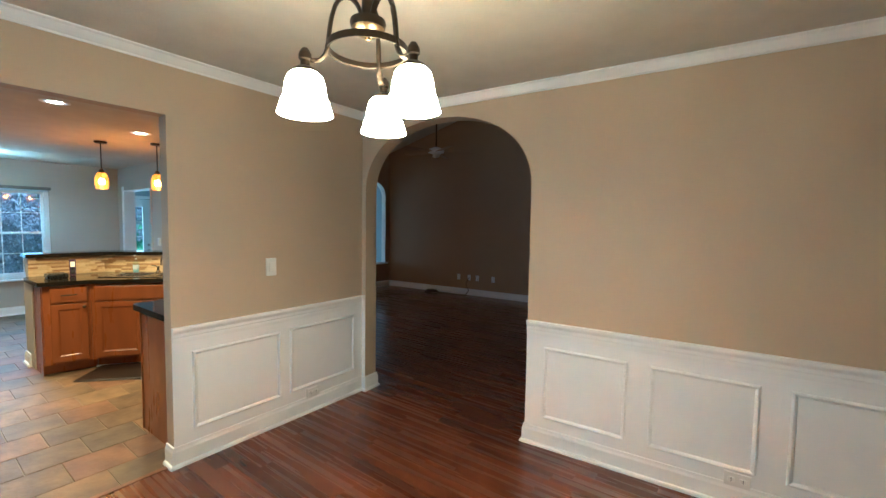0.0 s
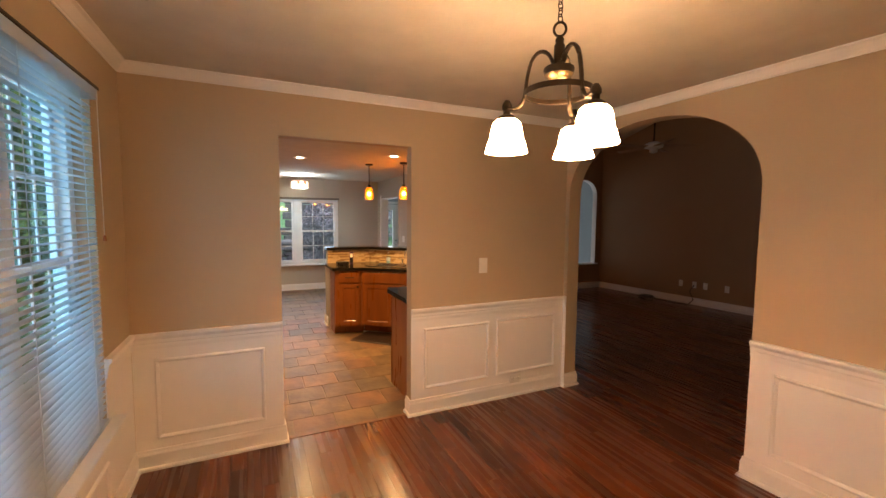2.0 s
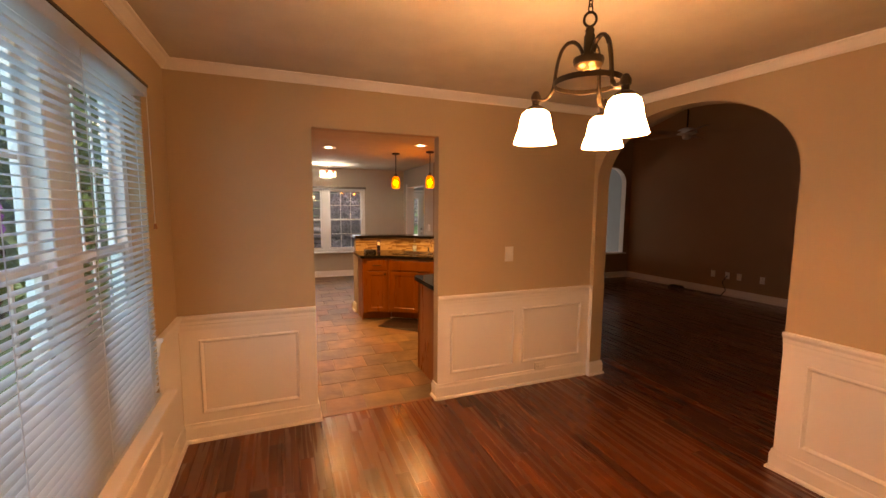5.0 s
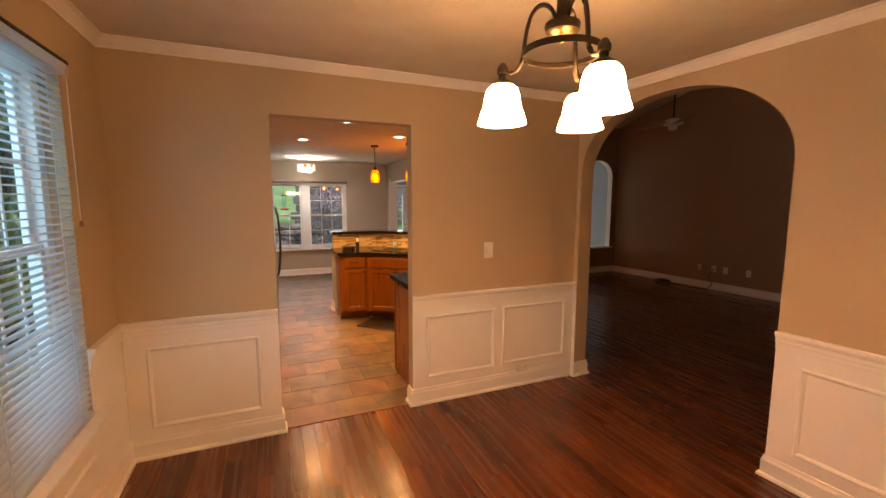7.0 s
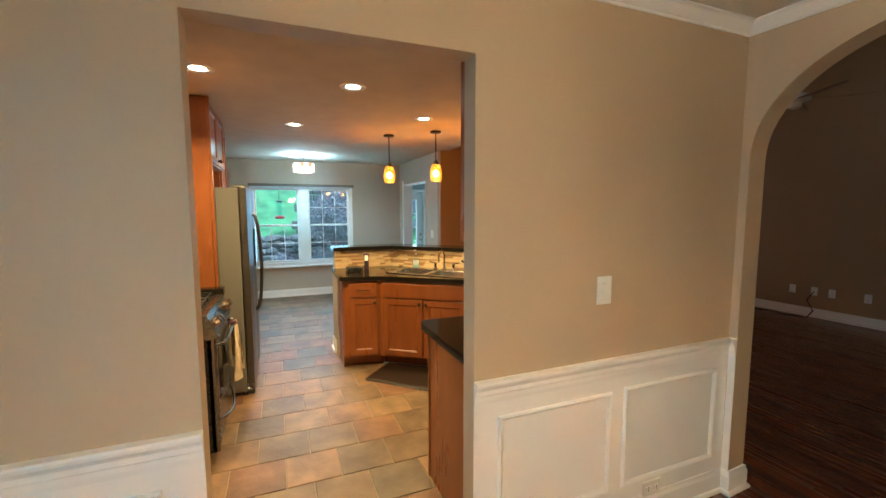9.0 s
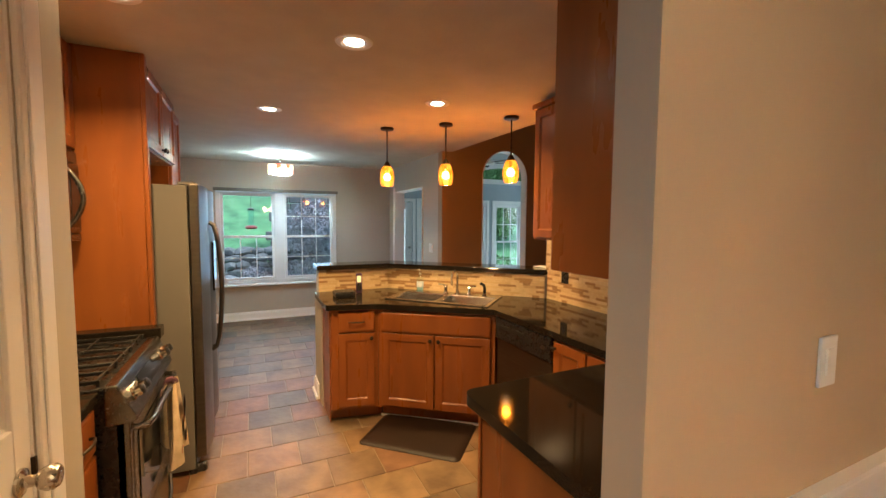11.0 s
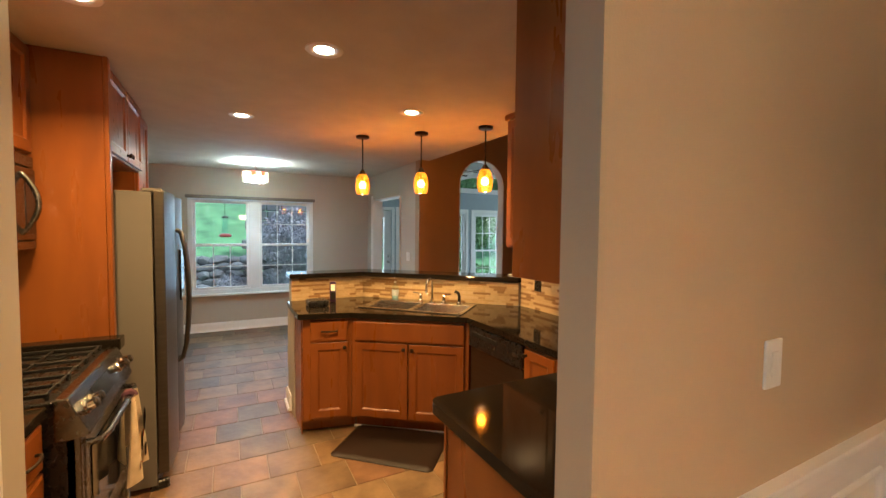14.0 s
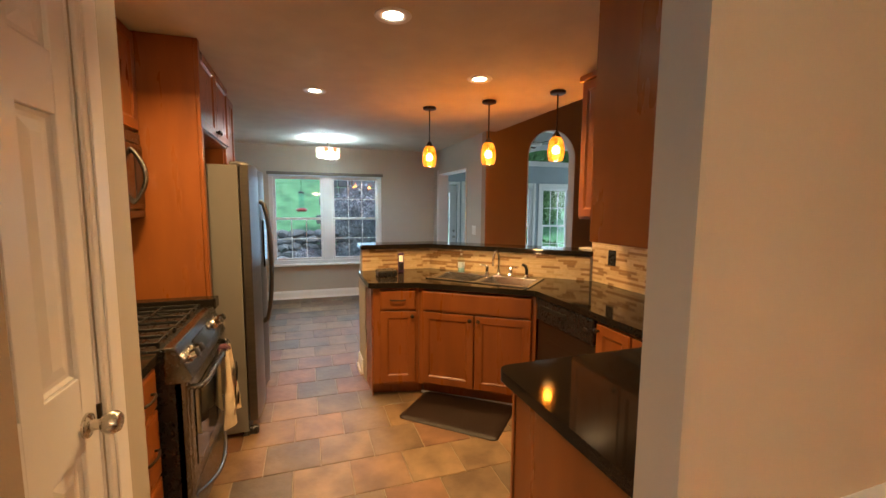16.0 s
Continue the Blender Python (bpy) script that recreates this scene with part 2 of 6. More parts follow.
M_TOWEL = mat("cream_towel_cloth", (0.62, 0.52, 0.36), (0.50, 0.40, 0.26), 0.9, scale=20, bump=0.4, bump_scale=300)
M_TOWEL_DARK = mat("plum_print", (0.09, 0.025, 0.05), (0.03, 0.015, 0.02), 0.9, scale=30)
M_TOWEL_RED = mat("red_print", (0.55, 0.05, 0.03), rough=0.9)
M_SOAP = clear("clear_soap_plastic", (0.80, 0.92, 0.95))
M_SOAPLIQ = mat("pale_blue_soap", (0.45, 0.66, 0.74), rough=0.2)
M_LABEL = mat("printed_label", (0.70, 0.74, 0.78), (0.35, 0.5, 0.62), 0.5, scale=60)
M_PURPLE = mat("purple_plastic", (0.05, 0.015, 0.06), rough=0.35)
M_DISPLAY = glow("lit_phone_display", (0.95, 0.80, 0.52), 0.10)
M_PAPER = mat("white_paper", (0.75, 0.74, 0.70), rough=0.8)
M_GRASS = mat("lawn", (0.15, 0.35, 0.15), (0.06, 0.16, 0.07), 0.9, scale=2.2, detail=9, bump=0.8, bump_scale=40)
M_LEAF = mat("green_leaf", (0.13, 0.25, 0.07), (0.07, 0.15, 0.04), 0.6, per="island")
M_MAPLE = mat("purple_maple_leaf", (0.36, 0.34, 0.40), (0.22, 0.24, 0.27), 0.6, per="island")
M_BARK = mat("bark", (0.07, 0.05, 0.035), (0.04, 0.03, 0.02), 0.9, bump=0.8, bump_scale=30)
M_STONE = mat("grey_garden_stone", (0.22, 0.22, 0.22), (0.10, 0.10, 0.105), 0.85, scale=6, bump=0.6, bump_scale=20, per="object")
M_PETAL = mat("purple_petal", (0.42, 0.10, 0.50), (0.30, 0.06, 0.40), 0.6)
M_RED = mat("red_feeder_plastic", (0.35, 0.02, 0.02), rough=0.3)
M_SIDING = mat("pale_siding", (0.52, 0.53, 0.52), rough=0.6, scale=2)
M_CABLE = mat("black_cable", (0.015, 0.015, 0.015), rough=0.5)
M_FANWHITE = mat("white_fan_enamel", (0.72, 0.70, 0.66), rough=0.4)
M_SUNFLOOR = mat("light_sunroom_floor", (0.48, 0.44, 0.38), rough=0.5, scale=4)

# ---- building helpers ----
BASE = {}


def thing(name, loc, label, category, group="", kind=""):
    ob = new(name)
    ob.location = loc
    ob.empty_display_size = 0.1
    BASE[ob.name] = Vector(loc)
    return tagged(ob, label, category, group, kind)


def finish(bm, name, material):
    me = bpy.data.meshes.new(name)
    bmesh.ops.recalc_face_normals(bm, faces=bm.faces)
    smooth = any(f.smooth for f in bm.faces)
    bm.to_mesh(me)
    bm.free()
    me.materials.append(material)
    if smooth:
        me.set_sharp_from_angle(angle=radians(38))
    return me


def part(name, bm, material, parent, label=""):
    """Link a bmesh, given in world places, as one mesh under a thing or a part."""
    base = BASE[parent.name]
    bm.transform(Matrix.Translation(-base))
    ob = new(name, finish(bm, name, material))
    ob.parent = parent
    BASE[ob.name] = base
    return tagged(ob, label) if label else ob


def solid(name, bm, material, label="", category="", group="", kind=""):
    """A thing that is one mesh, its origin at the middle of its foot."""
    cs = [v.co for v in bm.verts]
    base = Vector(((min(c.x for c in cs) + max(c.x for c in cs)) / 2, (min(c.y for c in cs) + max(c.y for c in cs)) / 2, min(c.z for c in cs)))
    bm.transform(Matrix.Translation(-base))
    ob = new(name, finish(bm, name, material))
    ob.location = base
    BASE[ob.name] = base
    return tagged(ob, label, category, group, kind)


def box(x0, x1, y0, y1, z0, z1, bevel=0.0, bm=None, seg=1):
    own = bmesh.new()
    vs = [own.verts.new((x, y, z)) for x in sorted((x0, x1)) for y in sorted((y0, y1)) for z in sorted((z0, z1))]
    for q in ((0, 1, 3, 2), (4, 6, 7, 5), (0, 4, 5, 1), (2, 3, 7, 6), (0, 2, 6, 4), (1, 5, 7, 3)):
        own.faces.new([vs[i] for i in q])
    if bevel:
        bmesh.ops.bevel(own, geom=list(own.edges), offset=bevel, segments=seg, affect="EDGES", profile=0.5)
    return join(bm, own)


def join(bm, own, m=None):
    """Put own into bm (or return it), moved by m."""
    if m is not None:
        own.transform(m)
    if bm is None:
        return own
    back = {v: bm.verts.new(v.co) for v in own.verts}
    for f in own.faces:
        g = bm.faces.new([back[v] for v in f.verts])
        g.smooth = f.smooth
    own.free()
    return bm


def prism(points, z0, z1, bm=None, bevel=0.0):
    """A flat outline (x, y) raised from z0 to z1."""
    own = bmesh.new()
    low = [own.verts.new((x, y, z0)) for x, y in points]
    top = [own.verts.new((x, y, z1)) for x, y in points]
    own.faces.new(low[::-1])
    own.faces.new(top)
    for i in range(len(points)):
        j = (i + 1) % len(points)
        own.faces.new((low[i], low[j], top[j], top[i]))
    if bevel:
        bmesh.ops.bevel(own, geom=list(own.edges), offset=bevel, segments=2, affect="EDGES", profile=0.5)
    return join(bm, own)


def lathe(profile, n=24, at=(0, 0, 0), bm=None, closed=False):
    """Turn a profile of (radius, height) round the upright axis at a place."""
    own = bmesh.new()
    rings = []
    for r, z in profile:
        rings.append([own.verts.new((at[0] + r * math.cos(2 * math.pi * k / n), at[1] + r * math.sin(2 * math.pi * k / n), at[2] + z)) for k in range(n)] if r > 1e-5 else [own.verts.new((at[0], at[1], at[2] + z))])
    pairs = list(zip(rings, rings[1:])) + ([(rings[-1], rings[0])] if closed else [])
    for a, b in pairs:
        for k in range(n):
            q = [a[k % len(a)], a[(k + 1) % n % len(a)], b[(k + 1) % n % len(b)], b[k % len(b)]]
            q = list(dict.fromkeys(q))
            if len(q) > 2:
                own.faces.new(q).smooth = True
    return join(bm, own)


def tube(points, r, n=8, bm=None, loop=False, flat=1.0):
    """A round (or flattened) rod along points."""
    own = bmesh.new()
    pts = [Vector(p) for p in points]
    rings, up = [], Vector((0, 0, 1))
    for i, p in enumerate(pts):
        a = pts[i - 1] if i or loop else p
        b = pts[(i + 1) % len(pts)] if i < len(pts) - 1 or loop else p
        d = (b - a).normalized()
        s = d.cross(up if abs(d.z) < 0.95 else Vector((0.31, 0.95, 0))).normalized()
        if rings and s.dot(last) < 0:
            s = -s
        last = s
        u = s.cross(d)
        rings.append([own.verts.new(p + r * (math.cos(2 * math.pi * k / n) * s + flat * math.sin(2 * math.pi * k / n) * u)) for k in range(n)])
    for a, b in list(zip(rings, rings[1:])) + ([(rings[-1], rings[0])] if loop else []):
        for k in range(n):
            own.faces.new((a[k], a[(k + 1) % n], b[(k + 1) % n], b[k])).smooth = True
    if not loop:
        own.faces.new(rings[0][::-1])
        own.faces.new(rings[-1])
    return join(bm, own)


def moulding(p0, p1, inward, profile, cut0=0, cut1=0, bm=None):
    """A strip along the wall from p0 to p1 whose profile is (distance from the wall, height); cut: 1 lengthens, -1 shortens by the distance, for mitres."""
    own = bmesh.new()
    p0, p1, nrm = Vector((*p0, 0)), Vector((*p1, 0)), Vector((*inward, 0)).normalized()
    d = (p1 - p0).normalized()
    ends = [[own.verts.new(p + nrm * o + d * (o * c) + Vector((0, 0, z))) for o, z in profile] for p, c in ((p0, -cut0), (p1, cut1))]
    own.faces.new(ends[0][::-1])
    own.faces.new(ends[1])
    for i in range(len(profile)):
        j = (i + 1) % len(profile)
        own.faces.new((ends[0][i], ends[0][j], ends[1][j], ends[1][i]))
    return join(bm, own)


def panelled(w, h, t, rings, bm=None, m=None):
    """A slab w wide (x), h high (z), t thick; its front looks to -y and steps by rings of (inset, depth)."""
    own = bmesh.new()

    def ring(i, y):
        return [own.verts.new(c) for c in ((i, y, i), (w - i, y, i), (w - i, y, h - i), (i, y, h - i))]

    back = ring(0, t)
    own.faces.new(back[::-1])
    last = back
    for i, depth in [(0, 0.003), (0.003, 0)] + list(rings):
        cur = ring(i, depth)
        for k in range(4):
            own.faces.new((last[k], last[(k + 1) % 4], cur[(k + 1) % 4], cur[k]))
        last = cur
    own.faces.new(last)
    return join(bm, own, m)


CROWN = [(0, -0.06), (0.008, -0.06), (0.010, -0.05), (0.015, -0.046), (0.030, -0.029), (0.042, -0.014), (0.050, -0.010), (0.056, -0.008), (0.056, 0), (0, 0)]
BASEB = [(0, 0), (0.03, 0), (0.029, 0.012), (0.024, 0.02), (0.016, 0.023), (0.016, 0.098), (0.011, 0.112), (0.009, 0.128), (0, 0.13)]
RAIL = [(0, 0.772), (0.010, 0.772), (0.012, 0.79), (0.012, 0.808), (0.018, 0.813), (0.018, 0.832), (0.024, 0.842), (0.032, 0.852), (0.034, 0.862), (0.032, 0.872), (0, 0.872)]
DOOR_RINGS = [(0.052, 0.0), (0.058, 0.004), (0.064, 0.009), (0.072, 0.010)]


def frame_moulding(w, h, m, bm=None):
    """A mitred picture-frame strip, w by h, lying on a wall that looks to -y."""
    own = bmesh.new()
    prof = [(0.0, 0.0), (0.002, 0.008), (0.009, 0.014), (0.016, 0.011), (0.022, 0.006), (0.026, 0.0)]
    loops = []
    for i, d in prof:
        loops.append([own.verts.new(c) for c in ((i, -d, i), (w - i, -d, i), (w - i, -d, h - i), (i, -d, h - i))])
    for a, b in zip(loops, loops[1:]):
        for k in range(4):
            own.faces.new((a[k], a[(k + 1) % 4], b[(k + 1) % 4], b[k]))
    a, b = loops[0], loops[-1]
    for k in range(4):
        own.faces.new((a[k], a[(k + 1) % 4], b[(k + 1) % 4], b[k]))
    return join(bm, own, m)


def arch_points(x0, x1, spring, top, n=28, power=2.0):
    """The curve of an arch from the left springing to the right one."""
    c, a, b = (x0 + x1) / 2, (x1 - x0) / 2, top - spring
    out = []
    for k in range(n + 1):
        th = math.pi * (1 - k / n)
        cs, sn = math.cos(th), math.sin(th)
        out.append((c + a * math.copysign(abs(cs) ** (2 / power), cs), spring + b * abs(sn) ** (2 / power)))
    return out


def upright(points, y0, y1, m=None, bm=None):
    """An outline (x, z) standing upright, thick from y0 to y1."""
    own = bmesh.new()
    a = [own.verts.new((x, y0, z)) for x, z in points]
    b = [own.verts.new((x, y1, z)) for x, z in points]
    own.faces.new(a)
    own.faces.new(b[::-1])
    for i in range(len(points)):
        j = (i + 1) % len(points)
        own.faces.new((a[j], a[i], b[i], b[j]))
    return join(bm, own, m)

# ---- structure ----
XK, XKB = -2.67, -2.768          # wall between dining room and kitchen
YW, YB = -0.67, 2.68            # window wall, wall behind the kitchen counter
CD, CK = 2.484, 2.415           # ceilings of dining room and kitchen
XN, XA, YL, XS = -9.03, -6.86, 8.10, -11.0
XE = 2.4
DOOR_Y0, DOOR_Y1, DOOR_Z = 0.195, 1.145, 2.14
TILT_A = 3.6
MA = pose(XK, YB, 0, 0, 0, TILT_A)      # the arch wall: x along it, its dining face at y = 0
ARCH0, ARCH1, SPRING, CROWN_Z = 0.042, 1.575, 1.80, 2.347


def structure(name, bm, material, label, category="wall"):
    return solid(name, bm, material, label, category, kind="structure")


def on_arch_wall(lx):
    p = MA @ Vector((lx, 0, 0))
    return (p.x, p.y)


# dining room
bm = box(XKB, XK, YW - 0.15, DOOR_Y0, 0, 2.9)
box(XKB, XK, DOOR_Y1, YB + 0.14, 0, 2.9, bm=bm)
box(XKB, XK, DOOR_Y0, DOOR_Y1, DOOR_Z, 2.9, bm=bm)
structure("wall_west", bm, M_TAN, "tan painted dining room wall with a square kitchen doorway")
pts = [(0, 0), (ARCH0, 0)] + arch_points(ARCH0, ARCH1, SPRING, CROWN_Z, 44, 2.15) + [(ARCH1, 0), (5.3, 0), (5.3, 3.6), (0, 3.6)]
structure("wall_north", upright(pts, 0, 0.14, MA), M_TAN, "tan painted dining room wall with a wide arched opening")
WX0, WX1, WZ0, WZ1 = -2.20, -0.80, 0.55, 2.20
bm = box(XKB, WX0, YW - 0.15, YW, 0, 2.9)
box(WX1, XE, YW - 0.15, YW, 0, 2.9, bm=bm)
box(WX0, WX1, YW - 0.15, YW, 0, WZ0, bm=bm)
box(WX0, WX1, YW - 0.15, YW, WZ1, 2.9, bm=bm)
structure("wall_south", bm, M_TAN, "tan painted dining room wall with a wide window")
structure("wall_east", box(XE, XE + 0.14, YW - 0.15, 3.2, 0, 2.9), M_TAN, "plain tan painted dining room wall")
structure("ceiling_dining", box(XKB, XE, YW, 3.05, CD, CD + 0.1), M_CEIL, "white textured dining room ceiling with warm light", "ceiling")

# crown, chair rail and baseboards
up = [(o, z + CD) for o, z in CROWN]
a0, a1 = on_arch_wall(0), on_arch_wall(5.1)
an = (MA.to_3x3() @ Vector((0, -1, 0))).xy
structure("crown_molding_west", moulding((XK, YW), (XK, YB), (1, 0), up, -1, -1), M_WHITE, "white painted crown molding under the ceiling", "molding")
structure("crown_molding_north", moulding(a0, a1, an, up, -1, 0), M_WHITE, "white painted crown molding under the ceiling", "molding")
structure("crown_molding_south", moulding((XK, YW), (XE, YW), (0, 1), up, -1, 0), M_WHITE, "white painted crown molding under the ceiling", "molding")


def trim(name, runs, prof, label, category):
    bm = bmesh.new()
    for p0, p1, nrm, c0, c1 in runs:
        moulding(p0, p1, nrm, prof, c0, c1, bm)
    return structure(name, bm, M_WHITE, label, category)


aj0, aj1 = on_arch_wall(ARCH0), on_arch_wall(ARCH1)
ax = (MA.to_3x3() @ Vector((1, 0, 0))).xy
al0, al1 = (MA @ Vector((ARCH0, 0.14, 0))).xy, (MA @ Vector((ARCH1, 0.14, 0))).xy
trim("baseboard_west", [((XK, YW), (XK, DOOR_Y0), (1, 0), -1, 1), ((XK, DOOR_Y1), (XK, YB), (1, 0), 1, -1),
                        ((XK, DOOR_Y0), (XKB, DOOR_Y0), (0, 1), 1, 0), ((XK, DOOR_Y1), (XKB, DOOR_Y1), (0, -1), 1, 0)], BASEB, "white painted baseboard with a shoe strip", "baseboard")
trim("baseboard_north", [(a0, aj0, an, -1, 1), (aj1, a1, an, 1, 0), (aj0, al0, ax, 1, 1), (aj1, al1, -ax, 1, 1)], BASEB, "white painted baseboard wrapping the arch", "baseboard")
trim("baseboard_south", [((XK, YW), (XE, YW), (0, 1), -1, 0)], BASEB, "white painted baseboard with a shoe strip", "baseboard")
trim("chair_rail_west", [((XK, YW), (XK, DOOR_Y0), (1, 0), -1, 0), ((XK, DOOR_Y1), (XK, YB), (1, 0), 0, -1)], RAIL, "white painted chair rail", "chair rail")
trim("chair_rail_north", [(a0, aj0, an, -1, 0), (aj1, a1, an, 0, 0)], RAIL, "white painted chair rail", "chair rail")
trim("chair_rail_south", [((XK, YW), (WX0, YW), (0, 1), -1, 0), ((WX1, YW), (XE, YW), (0, 1), 0, 0)], RAIL, "white painted chair rail", "chair rail")


def wainscot(name, m, spans, frames, top=0.775):
    """White boards under the chair rail, 4 mm proud of the wall, with applied frames."""
    th = thing(name, m @ Vector((spans[0][0], 0, 0)), "white painted wainscot boards with applied panel frames", "wainscot", kind="structure")
    for s0, s1, *zt in spans:
        part("board", join(None, box(s0, s1, -0.004, 0.001, 0.10, zt[0] if zt else top), m), M_WHITE, th)
    for f0, f1, z0, z1 in frames:
        part("panel_frame", frame_moulding(f1 - f0, z1 - z0, m @ pose(f0, -0.0035, z0)), M_WHITE, th)
    return th


MWK = pose(XK, 0, 0, 0, 0, 90)
wainscot("wainscot_west", MWK, [(YW + 0.005, DOOR_Y0), (DOOR_Y1, YB - 0.005)], [(-0.553, 0.078, 0.19, 0.705), (1.255, 1.865, 0.205, 0.708), (1.942, 2.585, 0.21, 0.715)])
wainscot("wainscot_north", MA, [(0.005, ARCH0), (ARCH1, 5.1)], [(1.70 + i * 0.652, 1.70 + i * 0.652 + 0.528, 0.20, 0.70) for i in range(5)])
MWS = pose(0, YW, 0, 0, 0, 180)
wainscot("wainscot_south", MWS, [(-XE, -WX1), (-WX1, -WX0, 0.44), (-WX0, -XK - 0.005)], [(0.84, 1.46, 0.16, 0.36), (1.56, 2.16, 0.16, 0.36), (-0.9, -0.1, 0.2, 0.72), (0.02, 0.66, 0.2, 0.72)])
bm = box(WX0 - 0.11, WX1 + 0.11, YW - 0.02, YW + 0.065, 0.50, 0.535, 0.008, seg=2)
box(WX0 - 0.06, WX1 + 0.06, YW, YW + 0.018, 0.42, 0.50, 0.003, bm)
structure("window_stool", bm, M_WHITE, "white painted window stool and apron", "window sill")

# kitchen and nook
bm = box(-3.72, -3.435, -0.12, 0, 0, CK)
box(-3.435, -2.925, -0.12, 0, 2.05, CK, bm=bm)
box(-2.925, XKB, -0.12, 0, 0, CK, bm=bm)
box(-3.72, -3.62, YW, -0.12, 0, CK, bm=bm)
structure("wall_pantry", bm, M_GREY, "greige painted pantry wall with a door")
structure("wall_kitchen_south", box(XN - 0.15, XKB, YW - 0.15, YW, 0, 2.9), M_GREY, "greige painted kitchen wall behind the cabinets")
NY0, NY1, NZ0, NZ1 = 0.0, 1.745, 0.56, 2.0
bm = box(XN - 0.15, XN, YW, NY0, -0.3, 2.9)
box(XN - 0.15, XN, NY1, 2.66, -0.3, 2.9, bm=bm)
box(XN - 0.15, XN, NY0, NY1, -0.3, NZ0, bm=bm)
box(XN - 0.15, XN, NY0, NY1, NZ1, 2.9, bm=bm)
structure("wall_nook", bm, M_GREY, "greige painted breakfast nook wall with twin window")
PX0, PX1, PZ = -8.72, -7.49, 2.02
bm = box(XN - 0.15, PX0, 2.66, 2.80, -0.3, 3.9)
box(PX1, XA - 0.12, 2.66, 2.80, -0.3, 3.9, bm=bm)
box(PX0, PX1, 2.66, 2.80, PZ, 3.9, bm=bm)
structure("wall_nook_north", bm, M_GREY, "greige painted nook wall with a cased passage")
bm = box(-4.83, XKB, YB, YB + 0.14, 0, 4.5)
structure("wall_kitchen_north", bm, M_GREY, "greige painted wall behind the counter")
structure("wall_header", box(XA, -4.83, 2.66, 2.80, CK + 0.05, 4.5), M_BROWN, "brown painted header above the bar opening")
structure("ceiling_kitchen", box(XN, XKB, YW, 2.797, CK, CK + 0.1), M_CEIL, "white textured kitchen ceiling", "ceiling")
trim("baseboard_nook", [((XN, YW), (XN, 2.66), (1, 0), 0, 0), ((XN, 2.66), (PX0, 2.66), (0, -1), 0, 0), ((PX1, 2.66), (XA - 0.12, 2.66), (0, -1), 0, 0)], BASEB, "white painted baseboard", "baseboard")

# living room
MLA = pose(XA, 0, 0, 0, 0, 90)
ARCHES = ((3.24, 3.96), (6.53, 7.28))
pts = [(2.66, 0.57)]
for b0, b1 in ARCHES:
    pts += [(b0, 0.57)] + arch_points(b0, b1, 2.13, 2.49, 24) + [(b1, 0.57)]
bm = upright(pts + [(7.95, 0.57), (7.95, 4.6), (2.66, 4.6)], 0, 0.12, MLA)
join(bm, box(2.66, 7.95, 0, 0.12, -0.3, 0.57), MLA)
structure("wall_living_west", bm, M_BROWN, "brown painted living room wall with tall arched openings")
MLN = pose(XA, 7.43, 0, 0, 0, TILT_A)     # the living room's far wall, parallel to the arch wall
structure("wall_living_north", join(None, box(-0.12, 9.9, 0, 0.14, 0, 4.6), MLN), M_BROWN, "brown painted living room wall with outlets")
structure("wall_living_east", box(3.0, 3.14, 2.9, YL + 0.14, 0, 4.6), M_BROWN, "plain brown living room wall")
own = upright([(XA - 0.1, 3.17), (-3.2, 4.27), (-1.2, 4.27), (3.1, 3.0), (3.1, 3.1), (-1.2, 4.37), (-3.2, 4.37), (XA - 0.1, 3.27)], 2.70, YL)
structure("ceiling_living", own, M_CEIL, "white vaulted living room ceiling", "ceiling")
trim("baseboard_living", [((XA, 7.43), (MLN @ Vector((9.8, 0, 0))).xy, (MLN.to_3x3() @ Vector((0, -1, 0))).xy, -1, 0), ((XA, 2.80), (XA, 7.43), (1, 0), 0, -1), ((-4.80, 2.82), (XKB, 2.82), (0, 1), 0, 0)], BASEB, "white painted baseboard", "baseboard")
for b0, b1 in ARCHES:
    outer = [(b0 + 0.001, 0.57)] + arch_points(b0 + 0.001, b1 - 0.001, 2.13, 2.489, 24) + [(b1 - 0.001, 0.57)]
    inner = [(b0 + 0.012, 0.57)] + arch_points(b0 + 0.012, b1 - 0.012, 2.13, 2.478, 24) + [(b1 - 0.012, 0.57)]
    bm = upright(outer + inner[::-1], -0.003, 0.123, MLA)
    join(bm, box(b0 - 0.05, b1 + 0.05, -0.05, 0.14, 0.545, 0.575, 0.006), MLA)
    structure("trim_arch_opening", bm, M_WHITE, "white lining and sill of an arched opening", "trim")

# sunroom
# unseen pale facing added behind the living room wall to bounce light
pale = [(2.81, 0.57)]
for b0, b1 in ARCHES:
    pale += [(b0, 0.57)] + arch_points(b0, b1, 2.13, 2.49, 24) + [(b1, 0.57)]
bm = upright(pale + [(7.89, 0.57), (7.89, 3.54), (2.81, 3.54)], 0.1245, 0.134, MLA)
join(bm, box(2.81, 7.89, 0.1245, 0.134, -0.18, 0.57), MLA)
structure("bounce_sunroom_east", bm, M_SIDING, "unseen pale facing added to bounce light inside the sunroom")
bm = box(PX0, PX0 + 0.014, 2.645, 2.815, -0.18, PZ)
box(PX1 - 0.014, PX1, 2.645, 2.815, -0.18, PZ, bm=bm)
box(PX0 + 0.014, PX1 - 0.014, 2.646, 2.814, PZ - 0.014, PZ, bm=bm)
box(PX0 - 0.07, PX0 - 0.001, 2.644, 2.659, 0, PZ + 0.07, 0.003, bm)
structure("trim_passage", bm, M_WHITE, "white lining and casing of the nook passage", "trim")
